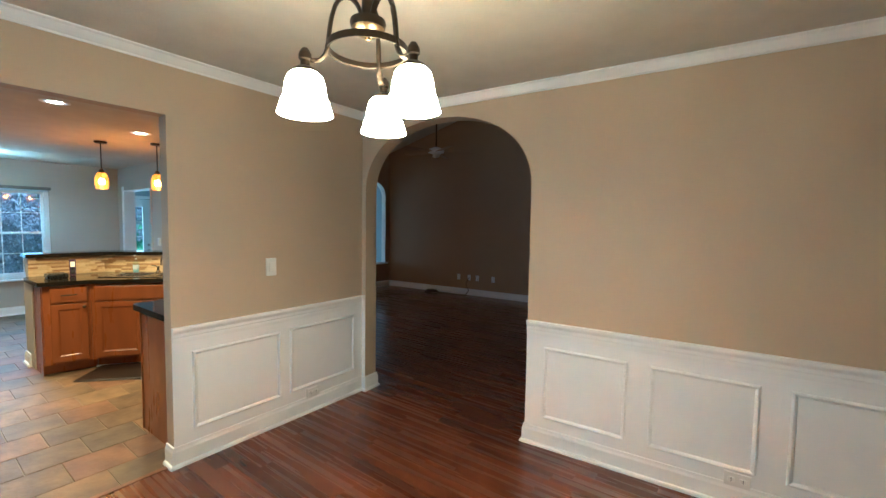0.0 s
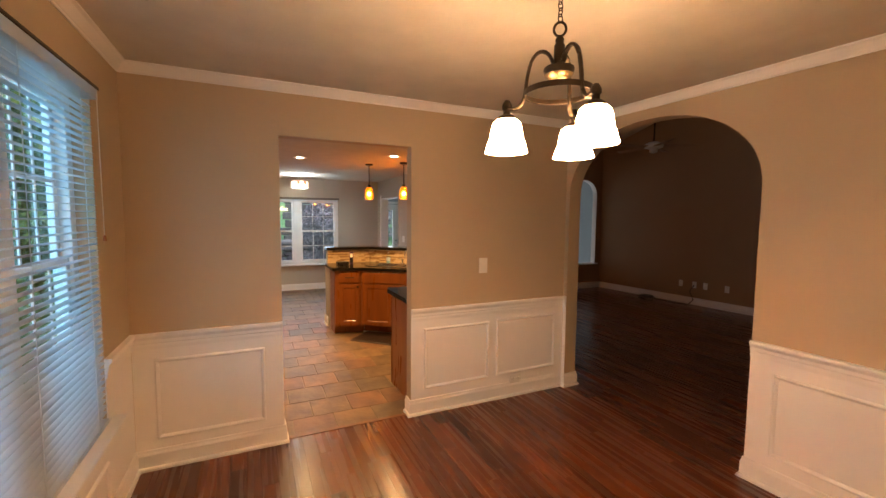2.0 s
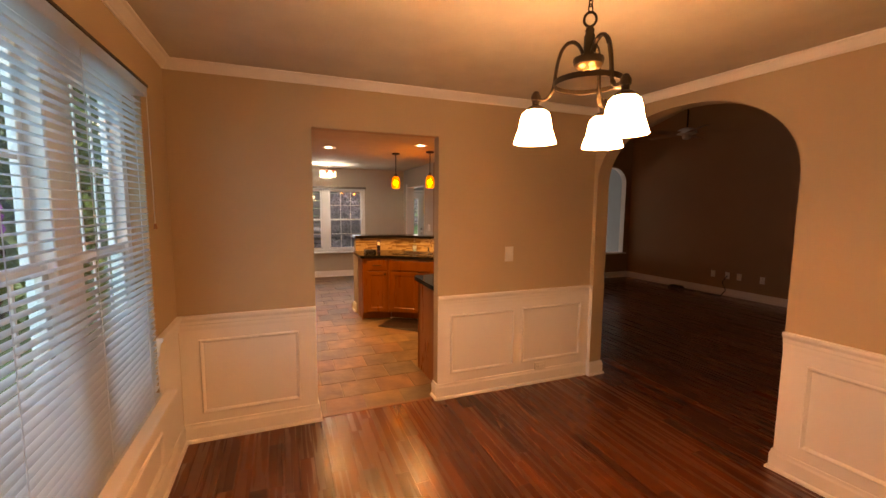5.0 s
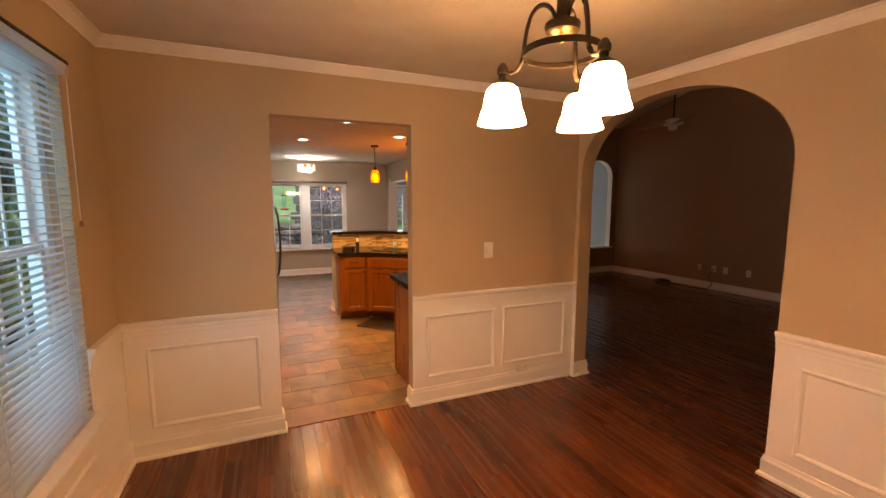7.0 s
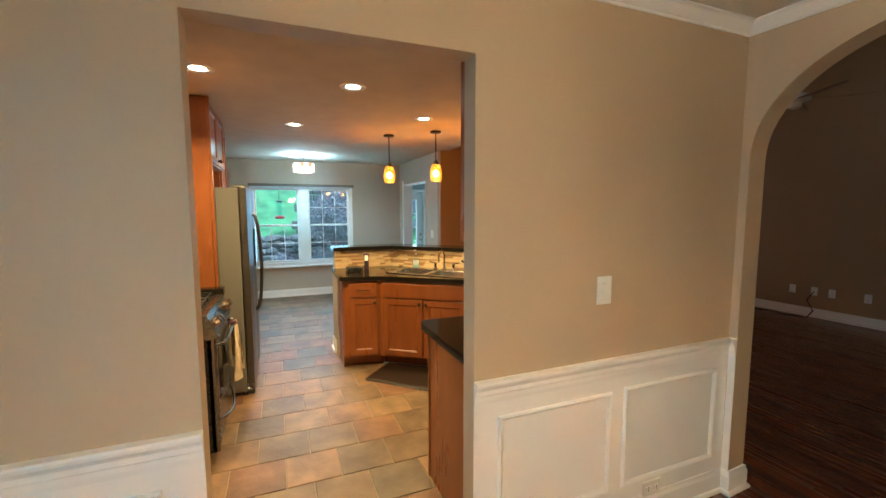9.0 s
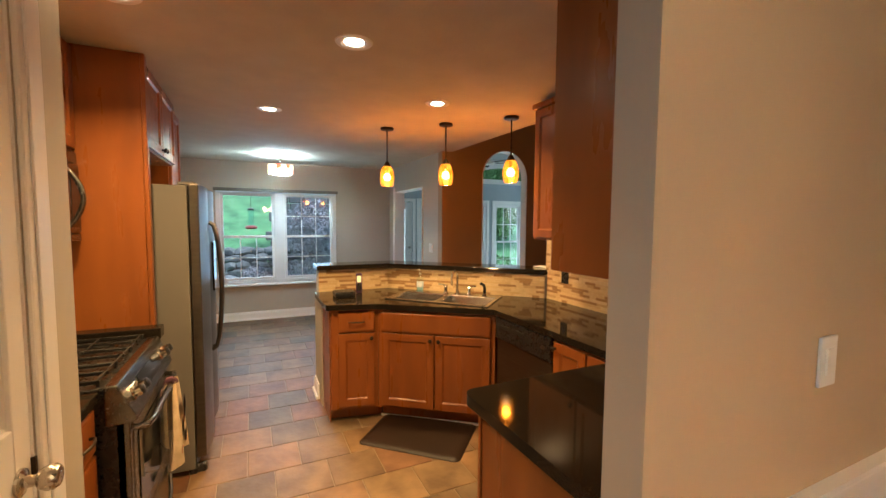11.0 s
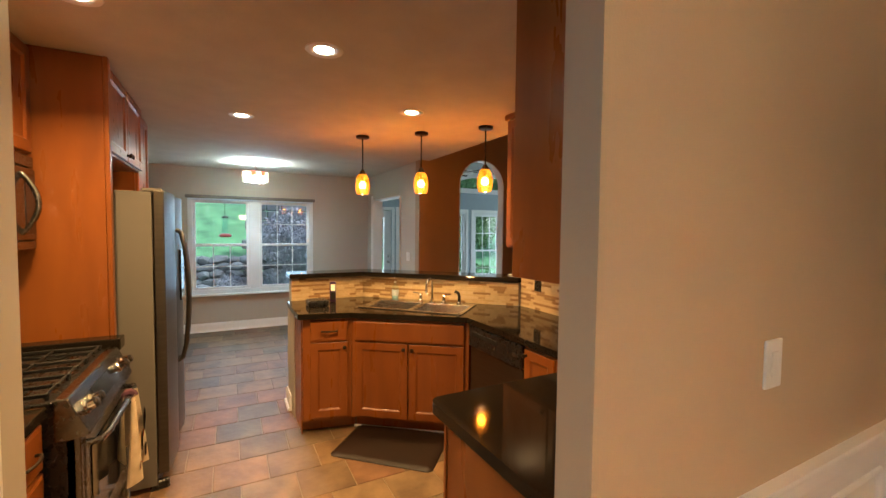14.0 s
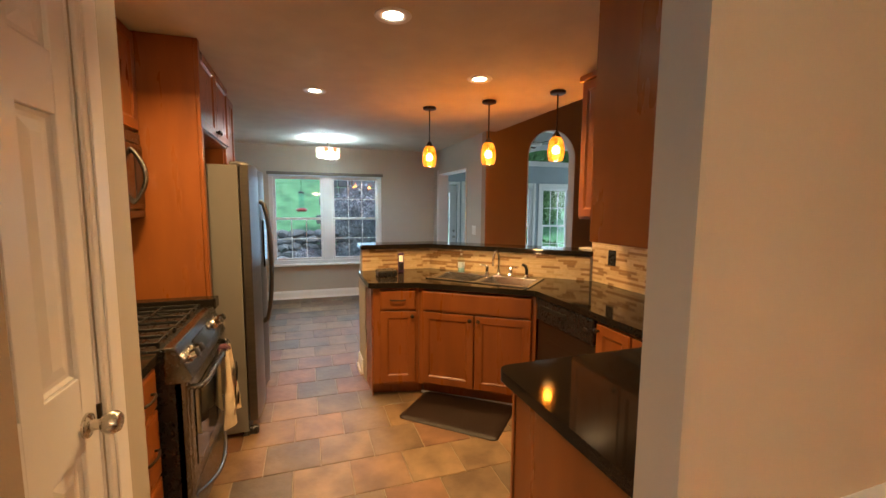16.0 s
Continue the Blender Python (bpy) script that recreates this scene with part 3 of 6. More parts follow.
structure("floor_sunroom", box(XS, XA - 0.12, 2.80, 7.9, -0.28, -0.18), M_SUNFLOOR, "pale sunroom floor", "floor")
structure("ceiling_sunroom", box(XS, XA - 0.12, 2.80, 7.9, 3.55, 3.65), M_VINYL, "white sunroom ceiling", "ceiling")
bm = box(XS - 0.12, -10.6, 7.9, 8.02, -0.3, 3.65)
box(-8.6, XA - 0.12, 7.9, 8.02, -0.3, 3.65, bm=bm)
box(-10.6, -8.6, 7.9, 8.02, -0.3, 0.05, bm=bm)
box(-10.6, -8.6, 7.9, 8.02, 2.05, 3.65, bm=bm)
structure("wall_sunroom_north", bm, M_BLUE, "blue grey sunroom wall with an opening for the added window")
structure("wall_sunroom_south", box(XS - 0.12, XN - 0.15, 2.68, 2.80, -0.3, 3.65), M_SIDING, "pale outer sunroom wall")
SO = ((3.0, 3.83, -0.18, 1.98), (4.0, 4.75, 0.05, 1.99), (4.95, 5.80, 0.05, 1.99), (6.03, 6.86, 0.05, 1.99), (7.05, 7.8, 0.05, 1.99))
bm = bmesh.new()
edge = 2.80
for y0, y1, z0, z1 in SO:
    box(XS - 0.12, XS, edge, y0, -0.3, 1.99, bm=bm)
    box(XS - 0.12, XS, y0, y1, -0.3, z0, bm=bm)
    edge = y1
box(XS - 0.12, XS, edge, 7.9, -0.3, 1.98, bm=bm)
box(XS - 0.12, XS, 2.80, 7.9, 1.99, 2.47, bm=bm)
structure("wall_sunroom_west", bm, M_BLUE, "blue grey sunroom wall full of windows")

# floors
structure("floor_underlay", box(XKB, 3.0, YW, 2.95, -0.08, -0.012), M_GROUT, "underlay below the wooden boards", "floor")
structure("floor_living", box(XA, 3.0, 2.66, YL, -0.09, -0.013), M_GROUT, "underlay below the living room boards", "floor")
grout = structure("floor_kitchen", box(XN, -2.70, YW, 2.66, -0.08, -0.005), M_GROUT, "sand coloured grout bed of the kitchen floor", "floor")
structure("threshold_strip", box(-2.725, -2.69, DOOR_Y0 + 0.002, DOOR_Y1 - 0.002, -0.01, 0.005, 0.002, seg=2), M_THRESH, "dark wooden transition strip in the doorway", "threshold")


# windows and doors
def window_unit(name, m, w, z0, z1, units, grid, label, mull=0.15, fr=0.055, recess=0.05, skip=()):
    """Double-hung units side by side; local x along the wall, the room at -y."""
    th = thing(name, m @ Vector((w / 2, 0.05, z0)), label, "window", kind="structure")
    bm = box(0, w, recess, recess + 0.08, z0, z0 + fr, 0.004)
    box(0, w, recess, recess + 0.08, z1 - fr, z1, 0.004, bm)
    for x in (0, w - fr):
        box(x, x + fr, recess + 0.001, recess + 0.079, z0 + fr, z1 - fr, 0.003, bm)
    part("window_frame", join(None, bm, m), M_VINYL, th)
    uw = (w - 2 * fr - mull * (units - 1)) / units
    for u in range(units):
        x0 = fr + u * (uw + mull)
        if u:
            part("mullion", join(None, box(x0 - mull, x0, recess - 0.01, recess + 0.08, z0 + fr, z1 - fr, 0.005), m), M_VINYL, th)
        zm = (z0 + z1) / 2
        for s, (b, t, d) in enumerate(((z0 + fr, zm + 0.02, recess + 0.015), (zm - 0.02, z1 - fr, recess + 0.045))):
            bm = bmesh.new()
            sw = 0.035
            box(x0, x0 + sw, d, d + 0.028, b, t, 0.003, bm)
            box(x0 + uw - sw, x0 + uw, d, d + 0.028, b, t, 0.003, bm)
            box(x0 + sw, x0 + uw - sw, d + 0.001, d + 0.027, b, b + sw, 0.003, bm)
            box(x0 + sw, x0 + uw - sw, d + 0.001, d + 0.027, t - sw, t, 0.003, bm)
            sash = part("sash", join(None, bm, m), M_VINYL, th)
            if (u, s) not in skip:
                gx, gz = grid
                bm = bmesh.new()
                for i in range(1, gx):
                    x = x0 + sw + (uw - 2 * sw) * i / gx
                    box(x - 0.007, x + 0.007, d + 0.006, d + 0.012, b + sw, t - sw, 0, bm)
                for i in range(1, gz):
                    z = b + sw + (t - b - 2 * sw) * i / gz
                    box(x0 + sw, x0 + uw - sw, d + 0.0065, d + 0.0115, z - 0.007, z + 0.007, 0, bm)
                part("muntin_grid", join(None, bm, m), M_VINYL, sash)
            pane = part("pane", join(None, box(x0 + sw - 0.005, x0 + uw - sw + 0.005, d + 0.013, d + 0.016, b + sw - 0.005, t - sw + 0.005), m), M_GLASS, sash)
            pane.visible_shadow = False
    return th


window_unit("window_1", pose(XN, NY0, 0, 0, 0, 90), NY1 - NY0, NZ0, NZ1, 2, (3, 2), "white twin double-hung window with grids over the garden", recess=0.02, fr=0.06, skip=((0, 1),))
window_unit("window_2", pose(WX1, YW, 0, 0, 0, 180), WX1 - WX0, WZ0, WZ1, 2, (3, 2), "white twin double-hung window behind blinds", recess=0.075, mull=0.20, fr=0.06)
for i, (y0, y1, z0, z1) in enumerate(SO[1:]):
    window_unit("window_%d" % (i + 3), pose(XS, y0, 0, 0, 0, 90), y1 - y0, z0, z1, 1, (3, 2), "white sunroom window with grids", recess=0.0, fr=0.06)
    bm = bmesh.new()
    for b in ((y0 - 0.07, y0, z0, z1 + 0.07), (y1, y1 + 0.07, z0, z1 + 0.07), (y0, y1, z1, z1 + 0.07)):
        box(b[0], b[1], -0.018, 0, b[2], b[3], 0.003, bm)
    structure("trim_sunroom_window", join(None, bm, pose(XS, 0, 0, 0, 0, 90)), M_WHITE, "white window casing", "trim")
# unseen north window, added so that its lamp brightens the sunroom
window_unit("window_8", pose(-10.6, 7.9, 0), 2.0, 0.05, 2.05, 2, (3, 2), "white twin window, unseen, added to let light into the sunroom", recess=0.02, fr=0.06)
# half-round glazing above the sunroom windows
MSW = pose(XS, 0, 0, 0, 0, 90)
gable = [(2.80, 2.59), (5.42, 2.59)] + arch_points(5.42, 7.72, 2.59, 2.90, 28)[1:-1] + [(7.72, 2.59), (7.9, 2.59), (7.9, 3.65), (2.80, 3.65)]
structure("wall_sunroom_gable", upright(gable, 0, 0.12, MSW), M_SIDING, "pale boarded gable wall with a half-round window")
gt = thing("window_7", (XS, 6.57, 2.47), "white framed half-round window of the sunroom gable", "window", kind="structure")
part("gable_beam", join(None, box(2.80, 7.9, -0.03, 0.10, 2.472, 2.588, 0.004), MSW), M_VINYL, gt)
band = arch_points(5.42, 7.72, 2.592, 2.90, 28)
outer_band = arch_points(5.28, 7.86, 2.592, 3.04, 28)
part("arch_casing", upright(band + outer_band[::-1], -0.025, -0.002, MSW), M_VINYL, gt)
pane = part("pane", upright(band, 0.05, 0.055, MSW), M_GLASS, gt)
pane.visible_shadow = False


def rail_box(m, bm, x0, x1, z0, z1, y0=0.0, y1=0.035):
    return join(bm, box(x0, x1, y0, y1, z0, z1, 0.002), m)


# pantry door, facing the kitchen
MPD = pose(-2.925, -0.006, 0, 0, 0, 180)
DW, DH = 0.51, 2.04
th = thing("door_1", (-3.17, -0.03, 0), "white six-panel pantry door, closed, with a nickel knob", "door", kind="structure")
bm = bmesh.new()
st = 0.075
cols = ((st, st + (DW - 2 * st - 0.08) / 2), (DW - st - (DW - 2 * st - 0.08) / 2, DW - st))
rows = ((0.22, 0.88), (1.07, 1.70), (1.84, 1.96))
for x0, x1 in ((0.003, st), (DW - st, DW - 0.003)):
    rail_box(MPD, bm, x0, x1, 0.01, DH)
rail_box(MPD, bm, cols[0][1], cols[1][0], 0.01, DH, 0.0005)
zs = [0.01] + [z for r in rows for z in r] + [DH]
for z0, z1 in zip(zs[::2], zs[1::2]):
    rail_box(MPD, bm, st, DW - st, z0, z1, 0.001)
slab = part("slab", bm, M_WHITE, th)
for x0, x1 in cols:
    for z0, z1 in rows:
        part("panel", panelled(x1 - x0, z1 - z0, 0.02, [(0.004, 0.0), (0.012, 0.006), (0.022, 0.006), (0.05, -0.002)], m=MPD @ pose(x0, 0.009, z0)), M_WHITE, slab)
kx = -3.435 + 0.062
bm = lathe([(0, 0), (0.031, 0), (0.031, 0.006), (0.014, 0.012), (0.013, 0.03), (0.022, 0.036), (0.029, 0.05), (0.029, 0.062), (0.022, 0.072), (0, 0.074)], 24)
part("knob", join(None, bm, pose(kx, -0.006, 0.94, -90)), M_NICKEL, slab, "satin nickel door knob")
part("strike_plate", box(-3.434, -3.427, -0.02, 0.004, 0.91, 0.97), M_BRONZE, th)
bm = bmesh.new()
for x0, x1, z1 in ((-3.44, -3.55, 2.11), (-2.92, -2.80, 2.11)):
    a, b = min(x0, x1), max(x0, x1)
    box(a, b, 0, 0.012, 0, z1, 0.003, bm)
    box(a + 0.012, b - 0.025 if b - a > 0.08 else b - 0.012, 0.012, 0.019, 0, z1 - 0.012, 0.003, bm)
box(-3.44, -2.92, 0, 0.0115, 2.045, 2.11, 0.003, bm)
part("casing", bm, M_WHITE, th, "white molded door casing")
part("jamb", join(box(-3.44, -3.431, -0.11, -0.001, 0, 2.045), box(-2.929, -2.92, -0.11, -0.001, 0, 2.045)), M_WHITE, th)

# sunroom door with a glazed light
MSD = pose(XS, 3.0, 0, 0, 0, 90)
th = thing("door_2", (XS, 3.4, -0.18), "white sunroom door with a tall glazed light", "door", kind="structure")
bm = box(0, 0.15, 0.03, 0.07, -0.17, 1.97)
box(0.66, 0.83, 0.03, 0.07, -0.17, 1.97, bm=bm)
box(0.15, 0.66, 0.031, 0.069, -0.17, 0.10, bm=bm)
box(0.15, 0.66, 0.031, 0.069, 1.80, 1.97, bm=bm)
part("slab", join(None, bm, MSD), M_WHITE, th)
bm = bmesh.new()
for x in (0.32, 0.49):
    box(x - 0.008, x + 0.008, 0.04, 0.05, 0.10, 1.80, bm=bm)
for k in range(1, 5):
    box(0.15, 0.66, 0.041, 0.049, 0.10 + k * 0.34 - 0.008, 0.10 + k * 0.34 + 0.008, bm=bm)
part("muntin_grid", join(None, bm, MSD), M_WHITE, th)
pane = part("pane", join(None, box(0.15, 0.66, 0.052, 0.056, 0.10, 1.80), MSD), M_GLASS, th)
pane.visible_shadow = False
part("knob", join(None, lathe([(0, 0), (0.03, 0), (0.03, 0.008), (0.012, 0.012), (0.012, 0.03), (0.028, 0.045), (0.02, 0.065), (0, 0.068)], 16), pose(XS - 0.03, 3.76, 0.80, 0, 90, 0)), M_NICKEL, th)
part("deadbolt", join(None, lathe([(0, 0), (0.028, 0), (0.024, 0.02), (0, 0.022)], 16), pose(XS - 0.03, 3.76, 0.93, 0, 90, 0)), M_NICKEL, th)
bm = bmesh.new()
for b in ((-0.07, 0, -0.18, 2.05), (0.83, 0.90, -0.18, 2.05), (0, 0.83, 1.98, 2.05)):
    box(b[0], b[1], -0.018, 0, b[2], b[3], 0.003, bm)
part("casing", join(None, bm, MSD), M_WHITE, th)

# ---- kitchen ----
def pull(parent, m, length=0.11, material=None):
    """A bowed bar pull; local x along it, standing out to -y."""
    pts = [(-length / 2, 0, 0), (-length / 2, -0.018, 0), (-length / 4, -0.026, 0), (0, -0.028, 0), (length / 4, -0.026, 0), (length / 2, -0.018, 0), (length / 2, 0, 0)]
    return part("handle", join(None, tube(pts, 0.0055, 8), m), material or M_BRONZE, parent, "dark bronze bar handle")


def knob(parent, m):
    bm = lathe([(0, 0), (0.008, 0), (0.006, 0.012), (0.014, 0.018), (0.015, 0.024), (0.009, 0.029), (0, 0.03)], 16)
    return part("knob", join(None, bm, m @ pose(0, 0, 0, 90)), M_BRONZE, parent, "dark bronze round knob")


def front(parent, m, x0, x1, z0, z1, grip=None, name="door", plain=False):
    """A cabinet door or drawer front on the face at y = 0; grip: (kind, x, z)."""
    rings = [(0.008, 0.0), (0.012, -0.002)] if plain else DOOR_RINGS
    d = part(name, panelled(x1 - x0, z1 - z0, 0.02, rings, m=m @ pose(x0, -0.021, z0)), M_CAB, parent)
    if grip:
        (pull if grip[0] == "pull" else knob)(d, m @ pose(grip[1], -0.021, grip[2]))
    return d


def cabinet(name, outline, z0, z1, label, toe=None):
    cx, cy = sum(p[0] for p in outline) / len(outline), sum(p[1] for p in outline) / len(outline)
    th = thing(name, (cx, cy, 0 if toe else z0), label, "cabinet")
    part("body", prism(outline, z0, z1), M_CAB, th)
    if toe:
        part("toe_kick", prism(toe, 0, z0 - 0.001), M_CAB, th)
    return th


F0, F1, F2, F3 = (-5.25, 1.005), (-5.165, 1.345), (-4.635, 2.065), (-3.42, 2.065)
a01 = math.degrees(math.atan2(F1[1] - F0[1], F1[0] - F0[0]))
a12 = math.degrees(math.atan2(F2[1] - F1[1], F2[0] - F1[0]))
M01, M12 = pose(*F0, 0, 0, 0, a01), pose(*F1, 0, 0, 0, a12)
c = cabinet("base_cabinet", [(-5.80, 1.005), F0, F1, (-5.80, 1.55)], 0.10, 0.873, "honey cherry base cabinet with one drawer and door", [(-5.80, 1.01), (-5.33, 1.01), (-5.25, 1.40), (-5.80, 1.55)])
part("end_panel", box(-5.80, -5.27, 0.996, 1.004, 0.0, 0.873), M_CAB, c)
front(c, M01, 0.055, 0.325, 0.705, 0.855, ("pull", 0.19, 0.78), "drawer", True)
front(c, M01, 0.055, 0.325, 0.125, 0.69, ("knob", 0.30, 0.655))
c = cabinet("sink_cabinet", [(-5.80, 1.56), (F1[0], F1[1] + 0.003), (F2[0] - 0.002, F2[1]), (-4.87, 2.58)], 0.10, 0.70, "honey cherry corner sink cabinet with two doors", [(-5.75, 1.56), (-5.22, 1.40), (-4.70, 2.11), (-4.9, 2.5)])
part("apron", join(None, box(0.0, 0.893, 0.002, 0.02, 0.70, 0.873), M12), M_CAB, c)
front(c, M12, 0.035, 0.86, 0.705, 0.855, None, "false_drawer", True)
front(c, M12, 0.035, 0.442, 0.125, 0.69, ("knob", 0.415, 0.655))
front(c, M12, 0.453, 0.86, 0.125, 0.69, ("knob", 0.48, 0.655))
part("quarter_round", join(None, box(0.0, 0.893, 0.055, 0.07, 0.0, 0.02, 0.004), M12), M_WHITE, c)

# dishwasher
d = thing("dishwasher", (-4.3, 2.3, 0), "stainless dishwasher with a black control panel", "dishwasher")
part("body", box(-4.595, -4.005, 2.09, 2.60, 0.02, 0.87), M_BLACK, d)
part("door", box(-4.595, -4.005, 2.055, 2.09, 0.12, 0.715, 0.006, seg=2), M_STEEL, d, "stainless door")
cp = part("control_panel", box(-4.595, -4.005, 2.040, 2.09, 0.72, 0.868, 0.008, seg=2), M_BLACK, d, "glossy black control panel")
part("handle_recess", box(-4.55, -4.25, 2.036, 2.041, 0.80, 0.83, 0.002), M_IRON, cp)
for i in range(5):
    part("button", box(-4.50 + i * 0.05, -4.475 + i * 0.05, 2.037, 2.041, 0.755, 0.768, 0.001), M_IRON, cp)
bm = lathe([(0, 0), (0.022, 0), (0.020, 0.006), (0, 0.007)], 20)
part("badge", join(None, bm, pose(-4.07, 2.040, 0.795, 90) @ Matrix.Diagonal((1, 0.55, 1, 1))), M_STEEL, cp)
part("toe_panel", box(-4.595, -4.005, 2.11, 2.14, 0.0, 0.115), M_BLACK, d)

c = cabinet("base_cabinet", [(-4.0, 2.065), (-3.40, 2.065), (-3.40, 2.64), (-4.0, 2.64)], 0.10, 0.873, "honey cherry base cabinet beside the dishwasher", [(-4.0, 2.12), (-3.40, 2.12), (-3.40, 2.64), (-4.0, 2.64)])
MB = pose(0, 2.065, 0)
front(c, MB, -3.985, -3.735, 0.125, 0.855, ("knob", -3.965, 0.82))
front(c, MB, -3.725, -3.475, 0.125, 0.855, ("knob", -3.495, 0.82))
c = cabinet("peninsula_cabinet", [(-3.385, 1.225), (XKB - 0.004, 1.225), (XKB - 0.004, 2.64), (-3.385, 2.64)], 0.10, 0.873, "honey cherry peninsula cabinet with a plain end panel", [(-3.33, 1.235), (XKB - 0.004, 1.235), (XKB - 0.004, 2.64), (-3.33, 2.64)])
part("end_panel", box(-3.385, XKB - 0.004, 1.213, 1.2245, 0.0, 0.873, 0.002), M_CAB, c, "plain cherry end panel")
part("corner_strip", box(-3.392, -3.375, 1.207, 1.2125, 0.0, 0.873, 0.002), M_CAB, c)

# sink opening and the continuous worktop
MS = pose(-5.15, 1.895, 0.915, 0, 0, 44)
hole = [(MS @ Vector((x, y, 0))).xy for x, y in ((-0.40, -0.20), (-0.40, 0.15), (0.40, 0.15), (0.40, -0.20))]
tip = [(-3.47 + 0.05 - 0.05 * math.cos(k * math.pi / 10), 1.18 + 0.05 - 0.05 * math.sin(k * math.pi / 10)) for k in range(5, -1, -1)]
lead = [(-5.205 - 0.03 + 0.03 * math.sin(k * math.pi / 8), 0.965 + 0.03 - 0.03 * math.cos(k * math.pi / 8)) for k in range(5)]
outer = [(-5.815, 0.965)] + lead + [(-5.13, 1.325), (-4.61, 2.035), (-3.47, 2.035)] + tip[::-1] + [(XKB - 0.003, 1.18), (XKB - 0.003, YB - 0.003), (-4.815, YB - 0.003), (-5.815, 1.625)]
i = next(k for k, p in enumerate(outer) if p == (-5.13, 1.325))
ring = outer[: i + 1] + [tuple(hole[0])] + [tuple(p) for p in (hole[1], hole[2], hole[3], hole[0])] + outer[i:]
wt = thing("worktop", (-4.3, 2.0, 0.875), "black granite worktop with rounded corners", "worktop")
part("slab", prism(ring, 0.875, 0.915), M_GRANITE, wt)
# bar: half wall and raised top
half = [(-5.82, 1.0), (-5.82, 1.63), (-4.815, YB - 0.02), (-4.805, 2.80), (-4.93, 2.80), (-5.95, 1.70), (-5.95, 1.0)]
structure("wall_half_end", box(-5.95, -5.57, 0.984, 0.995, 0, 0.873, 0.002), M_GREY, "cream painted end face of the half wall", "wall")
structure("wall_half", prism(half, 0, 1.108), M_GREY, "greige half wall carrying the raised bar")
trim("baseboard_half_wall", [((-5.95, 0.984), (-5.72, 0.984), (0, -1), 1, 0), ((-5.95, 0.984), (-5.95, 1.70), (-1, 0), 1, 0)], BASEB, "white baseboard round the half wall", "baseboard")
solid("bar_top", prism([(-5.775, 0.98), (-5.775, 1.61), (-4.81, 2.635), (-4.81, 2.90), (-4.97, 2.90), (-6.03, 1.735), (-6.03, 0.98)], 1.109, 1.15, bevel=0.008), M_GRANITE, "raised black granite bar top on a half wall", "bar top")


# sink
s = thing("sink", MS @ Vector((0, 0, 0)), "double-bowl stainless steel drop-in sink", "sink")
bm = bmesh.new()
X, Y0, Y1 = 0.425, -0.225, 0.235
cut = ((-0.40, -0.015, -0.195, 0.135), (0.015, 0.40, -0.195, 0.135))
for b in ((-X, X, Y0, -0.195), (-X, X, 0.135, Y1), (-X, -0.40, -0.195, 0.135), (0.40, X, -0.195, 0.135), (-0.015, 0.015, -0.195, 0.135)):
    box(b[0], b[1], b[2], b[3], 0.001, 0.008, 0, bm)
part("rim", join(None, bm, MS), M_SINK, s)
for x0, x1, y0, y1 in cut:
    own = bmesh.new()
    loops = []
    for ins, z in ((0, 0.006), (0.006, -0.01), (0.012, -0.13), (0.03, -0.155), (0.06, -0.16)):
        loops.append([own.verts.new(q) for q in ((x0 + ins, y0 + ins, z), (x1 - ins, y0 + ins, z), (x1 - ins, y1 - ins, z), (x0 + ins, y1 - ins, z))])
    for p, q in zip(loops, loops[1:]):
        for k in range(4):
            own.faces.new((p[k], p[(k + 1) % 4], q[(k + 1) % 4], q[k])).smooth = True
    own.faces.new(loops[-1])
    part("bowl", join(None, own, MS), M_SINK, s)
    part("drain", join(None, lathe([(0, 0.004), (0.03, 0.004), (0.04, 0.001), (0.04, 0)], 16, ((x0 + x1) / 2, (y0 + y1) / 2, -0.159)), MS), M_CHROME, s)
f = thing("faucet", MS @ Vector((0.05, 0.185, 0)), "chrome gooseneck faucet with two lever handles", "faucet")
neck = [(0.05, 0.185, 0.02), (0.05, 0.185, 0.14)] + [(0.05, 0.185 - 0.07 + 0.07 * math.cos(k * math.pi / 8), 0.14 + 0.075 * math.sin(k * math.pi / 8)) for k in range(1, 9)] + [(0.05, 0.043, 0.10)]
part("spout", join(None, tube(neck, 0.010, 10), MS), M_CHROME, f)
part("base", join(None, lathe([(0.028, 0.008), (0.026, 0.02), (0.014, 0.03), (0.013, 0.05)], 16, (0.05, 0.185, 0)), MS), M_CHROME, f)
for x in (-0.055, 0.155):
    bm = lathe([(0.025, 0.008), (0.023, 0.02), (0.014, 0.03), (0.013, 0.06), (0.018, 0.068), (0.012, 0.08), (0, 0.083)], 16, (x, 0.185, 0))
    tube([(x, 0.185, 0.072), (x + (0.03 if x > 0 else -0.03), 0.175, 0.082), (x + (0.065 if x > 0 else -0.065), 0.17, 0.085)], 0.006, 8, bm)
    part("lever_handle", join(None, bm, MS), M_CHROME, f)
f = thing("side_sprayer", MS @ Vector((0.30, 0.19, 0)), "chrome and black side sprayer", "sprayer")
part("base", join(None, lathe([(0.026, 0.008), (0.024, 0.02), (0.015, 0.03)], 16, (0.29, 0.185, 0)), MS), M_CHROME, f)
part("wand", join(None, tube([(0.29, 0.185, 0.02), (0.29, 0.185, 0.07), (0.285, 0.17, 0.10), (0.27, 0.14, 0.115)], 0.013, 10), MS), M_BLACK, f)
b = thing("soap_bottle", (-5.585, 1.86, 0.915), "clear pump bottle of pale blue soap", "soap bottle")
part("bottle", lathe([(0, 0), (0.032, 0), (0.034, 0.01), (0.034, 0.10), (0.024, 0.125), (0.012, 0.135), (0.012, 0.145)], 20, (-5.585, 1.86, 0.915)), M_SOAP, b)
